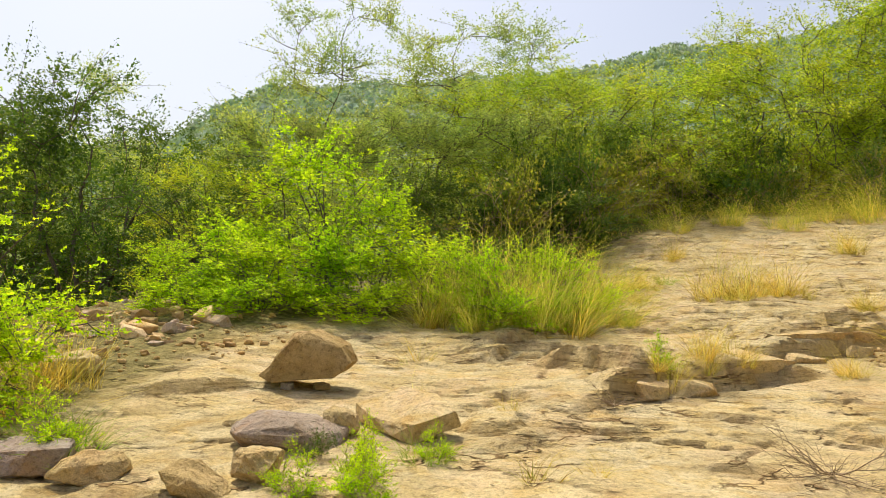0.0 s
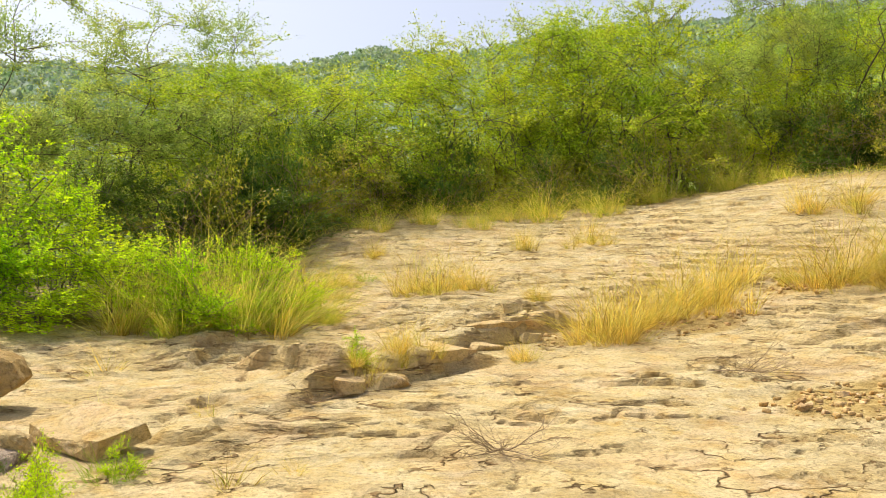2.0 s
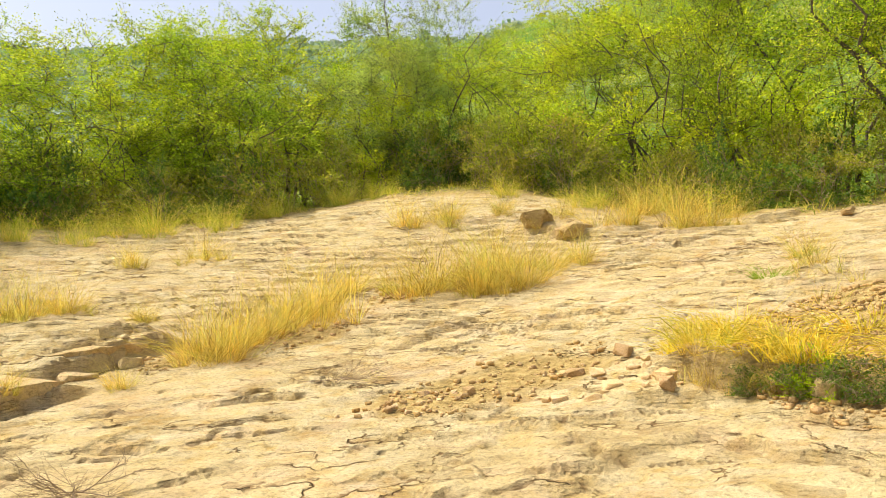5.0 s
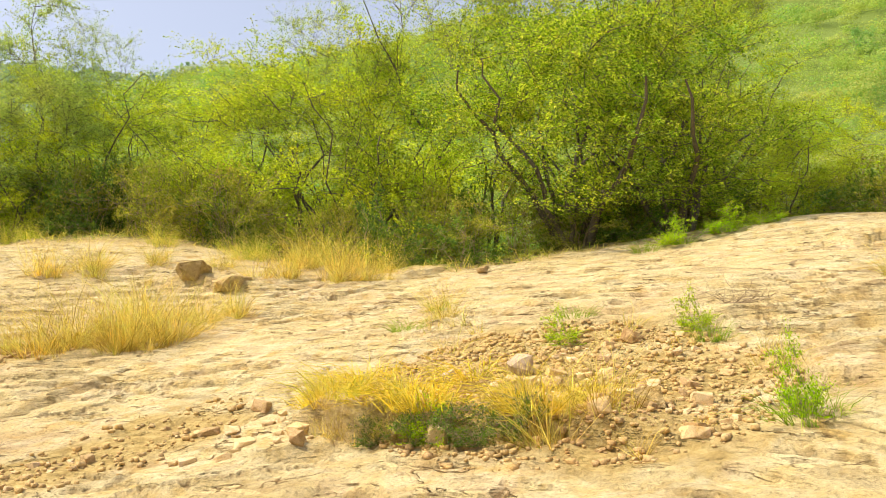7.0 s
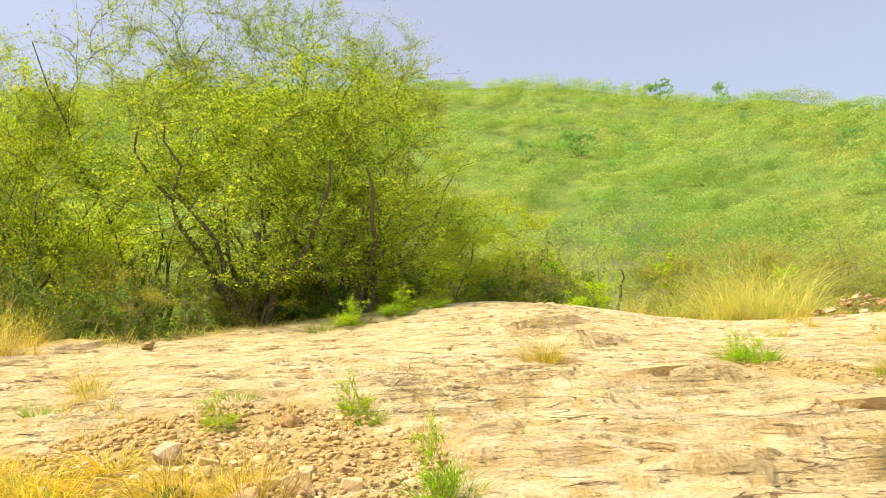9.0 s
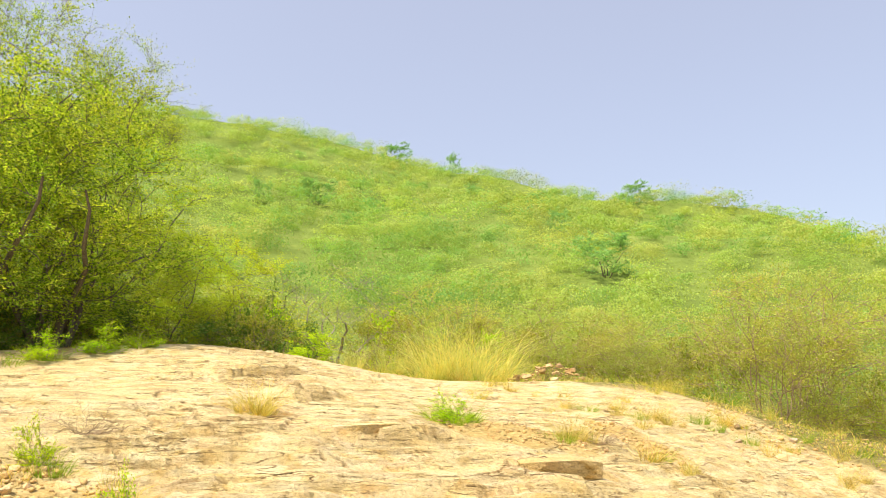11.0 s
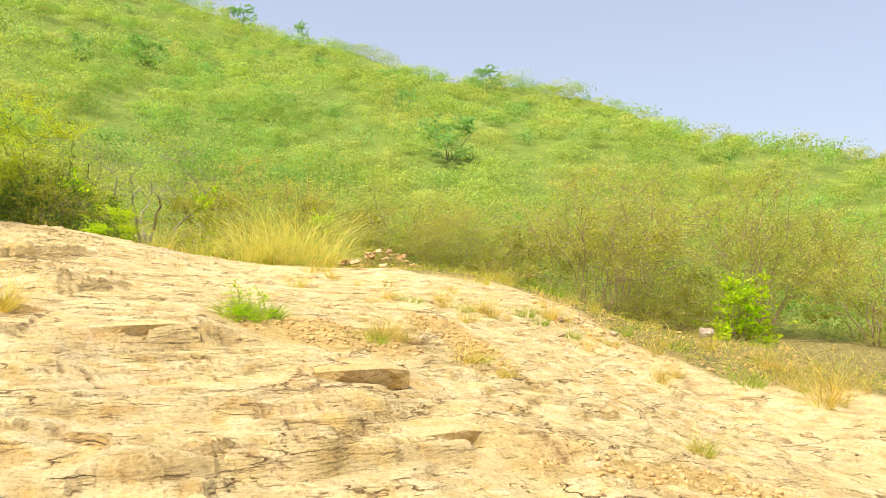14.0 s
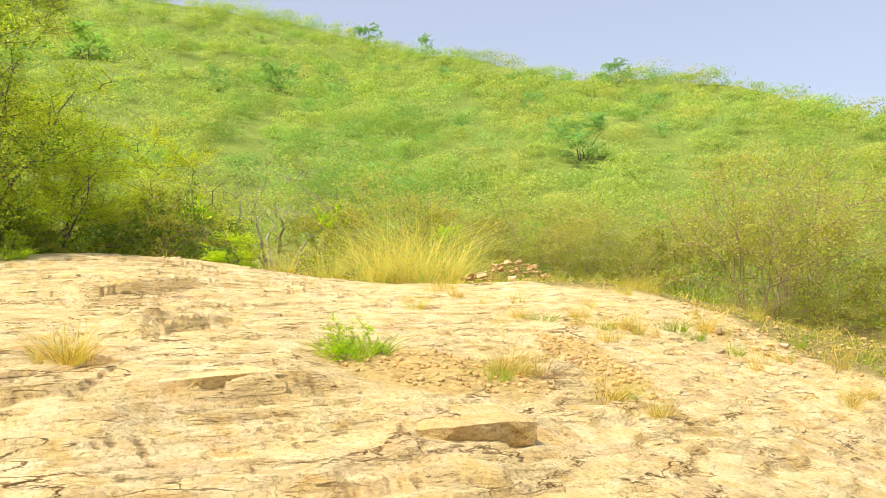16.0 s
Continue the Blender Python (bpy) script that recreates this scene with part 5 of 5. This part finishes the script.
scatter_stones(115, [(9.0, 1.7, 1.3, 1.1), (8.2, 1.4, 0.6, 0.7), (9.6, 2.2, 1.0, 1.2), (8.6, 3.6, 0.9, 0.9), (8.0, 3.2, 0.4, 1.1), (8.9, 2.8, 0.8, 0.8)], (0.10, 0.40), 302, (PEBBLE, PEBBLE, PEBBLE, PEBBLE_BROWN), "loose tan stone in the gravel hollow", "hollow stones")
scatter_stones(52, [(6.4, 6.2, 1.4, 0.5), (7.3, 5.4, 0.8, 0.7), (5.6, 6.5, 0.7, 0.35), (7.2, 4.8, 0.6, 0.6)], (0.07, 0.30), 303, (PEBBLE, PEBBLE, PEBBLE_BROWN), "loose tan stone lying on the rock", "loose stones")
scatter_stones(20, [(17.6, -10.4, 1.6, 1.6), (19.4, -14.4, 1.6, 1.8), (16.6, -8.6, 1.5, 0.8)], (0.08, 0.4), 304, (PEBBLE, PEBBLE_GREY), "loose stone on the lower slope", "slope stones")
scatter_stones(30, [(25.1, -8.2, 1.1, 1.5)], (0.2, 0.42), 305, (PEBBLE, PEBBLE_BROWN, PEBBLE_BROWN), "broken stone of a low heap", "heap stones", 0.8)


def gravel():
    """Small broken stone too fine to pick apart, over the rubble patches."""
    rng = np.random.default_rng(401)
    base = [(np.array([v.co for v in me.vertices]), np.array([p.vertices[:] for p in me.polygons])) for me in [stone_mesh(420 + k, (0.9, 0.75, 0.55), 3, 0.0, 0.0) for k in range(5)]]
    verts, faces, n = [], [], 0
    for cx, cy, rx, ry in RUBBLE + ((25.1, -8.2, 1.7, 1.5), (19.0, -13.5, 2.5, 3.5)):
        m = int((1300 if 8 < cx < 9 else 200) * math.sqrt(rx * ry)) + 60
        a, q = rng.uniform(0, 2 * np.pi, m), np.sqrt(rng.uniform(0, 1, m))
        x, y = cx + rx * q * np.cos(a), cy + ry * q * np.sin(a)
        z = height(x, y) + (0.75 * (1 - q) if cx == 25.1 else 0.0)
        for k in range(m):
            s = 0.028 * 4.5 ** (rng.uniform(0, 1) ** 1.6) * (1.2 if cx > 15 or cx < -2 else 1.0)
            v, f = base[rng.integers(0, 5)]
            t = rng.uniform(0, 6.3)
            turn = np.array([[math.cos(t), -math.sin(t), 0], [math.sin(t), math.cos(t), 0], [0, 0, 1]])
            verts.append(v @ turn * s + [x[k], y[k], z[k] - 0.1 * s])
            faces.append(f + n)
            n += len(v)
    ob = mesh_part("gravel", mesh_from("gravel", np.concatenate(verts), np.concatenate(faces)), GRAVEL)
    return tagged(ob, "ochre gravel and small broken stones", "gravel", kind="stuff")


gravel()


# ---- dead twigs and leafy weeds ----
def dead_bush(seed, x, y, wide, high, label):
    """A dry, leafless little bush of thin crooked twigs."""
    rng = np.random.default_rng(seed)
    shoots = []
    for k in range(11):
        a = rng.uniform(0, 2 * np.pi)
        s = bend(rng, (0, 0, -0.02), (math.cos(a), math.sin(a), rng.uniform(0.2, 1.2) * high / wide), wide * rng.uniform(0.35, 0.65), 7, 0.22, 0.0)
        s[:, 2] = np.maximum(s[:, 2], 0.02)
        shoots.append((s, 0.005, 0.0015, 4))
        for _ in range(9):
            i = rng.integers(1, 7)
            b = a + rng.uniform(-1.3, 1.3)
            t = bend(rng, s[i], (math.cos(b), math.sin(b), rng.uniform(-0.1, 0.8)), wide * rng.uniform(0.12, 0.3), 4, 0.25, 0.0)
            t[:, 2] = np.maximum(t[:, 2], 0.015)
            shoots.append((t, 0.0026, 0.001, 3))
    v, f = tubes(shoots)
    ob = mesh_part("dead_bush", mesh_from("dead_bush", v, f), TWIG)
    stand(ob, x, y, 0, 1, 1, 0.0)
    return tagged(ob, label, "bush", "dry bushes")


dead_bush(501, 2.45, 5.55, 1.1, 0.55, "leafless dry twig bush lying on bare rock")
dead_bush(502, 5.6, 7.8, 1.5, 0.25, "flattened dry twigs lying on bare rock")
dead_bush(503, 11.4, 1.5, 1.0, 0.5, "reddish dry twig bush above the gravel")
dead_bush(504, 13.7, -5.3, 0.9, 0.6, "brown dry stalks in a rock joint")
dead_bush(505, 1.0, 7.3, 0.6, 0.35, "small dry twig bush on rock")
weed = measured(plant_thing("leafy_weed", 601, LEAF_BRIGHT, TWIG, "leafy bright green weed growing between stones", "plant", high=0.42, wide=0.8, stems=8, sprays=80, per=60, leaf=0.014, trunk=0.004, base=0.03, spray=0.09, ragged=0.2, lumps=0.3, twigs=1))
grove(weed, [(x, y, on_ground(x, y) + h, w) for x, y, h, w in ((-0.62, 4.6, 0.34, 0.5), (-0.95, 4.45, 0.28, 0.42), (-0.25, 5.35, 0.24, 0.3), (-0.72, 4.95, 0.32, 0.4), (-0.45, 4.4, 0.28, 0.42), (8.45, 0.35, 0.55, 0.5), (13.9, -3.05, 0.4, 0.7), (14.3, -3.3, 0.35, 0.6), (10.5, 1.7, 0.4, 0.5), (9.9, 3.0, 0.35, 0.5), (20.2, 3.7, 0.6, 1.2), (19.4, 4.7, 0.6, 1.2), (20.8, 2.8, 0.5, 1.0), (-3.1, 5.1, 0.4, 0.7), (1.5, 8.2, 0.3, 0.4), (7.6, 3.2, 0.35, 0.6), (-0.6, 10.6, 0.9, 1.2), (0.1, 11.4, 0.95, 1.2), (-1.0, 11.2, 0.9, 1.1), (0.6, 12.6, 0.8, 1.1), (-0.5, 11.9, 0.95, 1.2))], "leafy weeds")
dark_weed = measured(plant_thing("dark_weed", 602, LEAF_DARK_SHADED, TWIG, "dark green weed in the shaded recess of the bank", "plant", high=0.4, wide=0.7, stems=7, sprays=50, per=44, leaf=0.016, trunk=0.004, base=0.03, spray=0.09, ragged=0.1))
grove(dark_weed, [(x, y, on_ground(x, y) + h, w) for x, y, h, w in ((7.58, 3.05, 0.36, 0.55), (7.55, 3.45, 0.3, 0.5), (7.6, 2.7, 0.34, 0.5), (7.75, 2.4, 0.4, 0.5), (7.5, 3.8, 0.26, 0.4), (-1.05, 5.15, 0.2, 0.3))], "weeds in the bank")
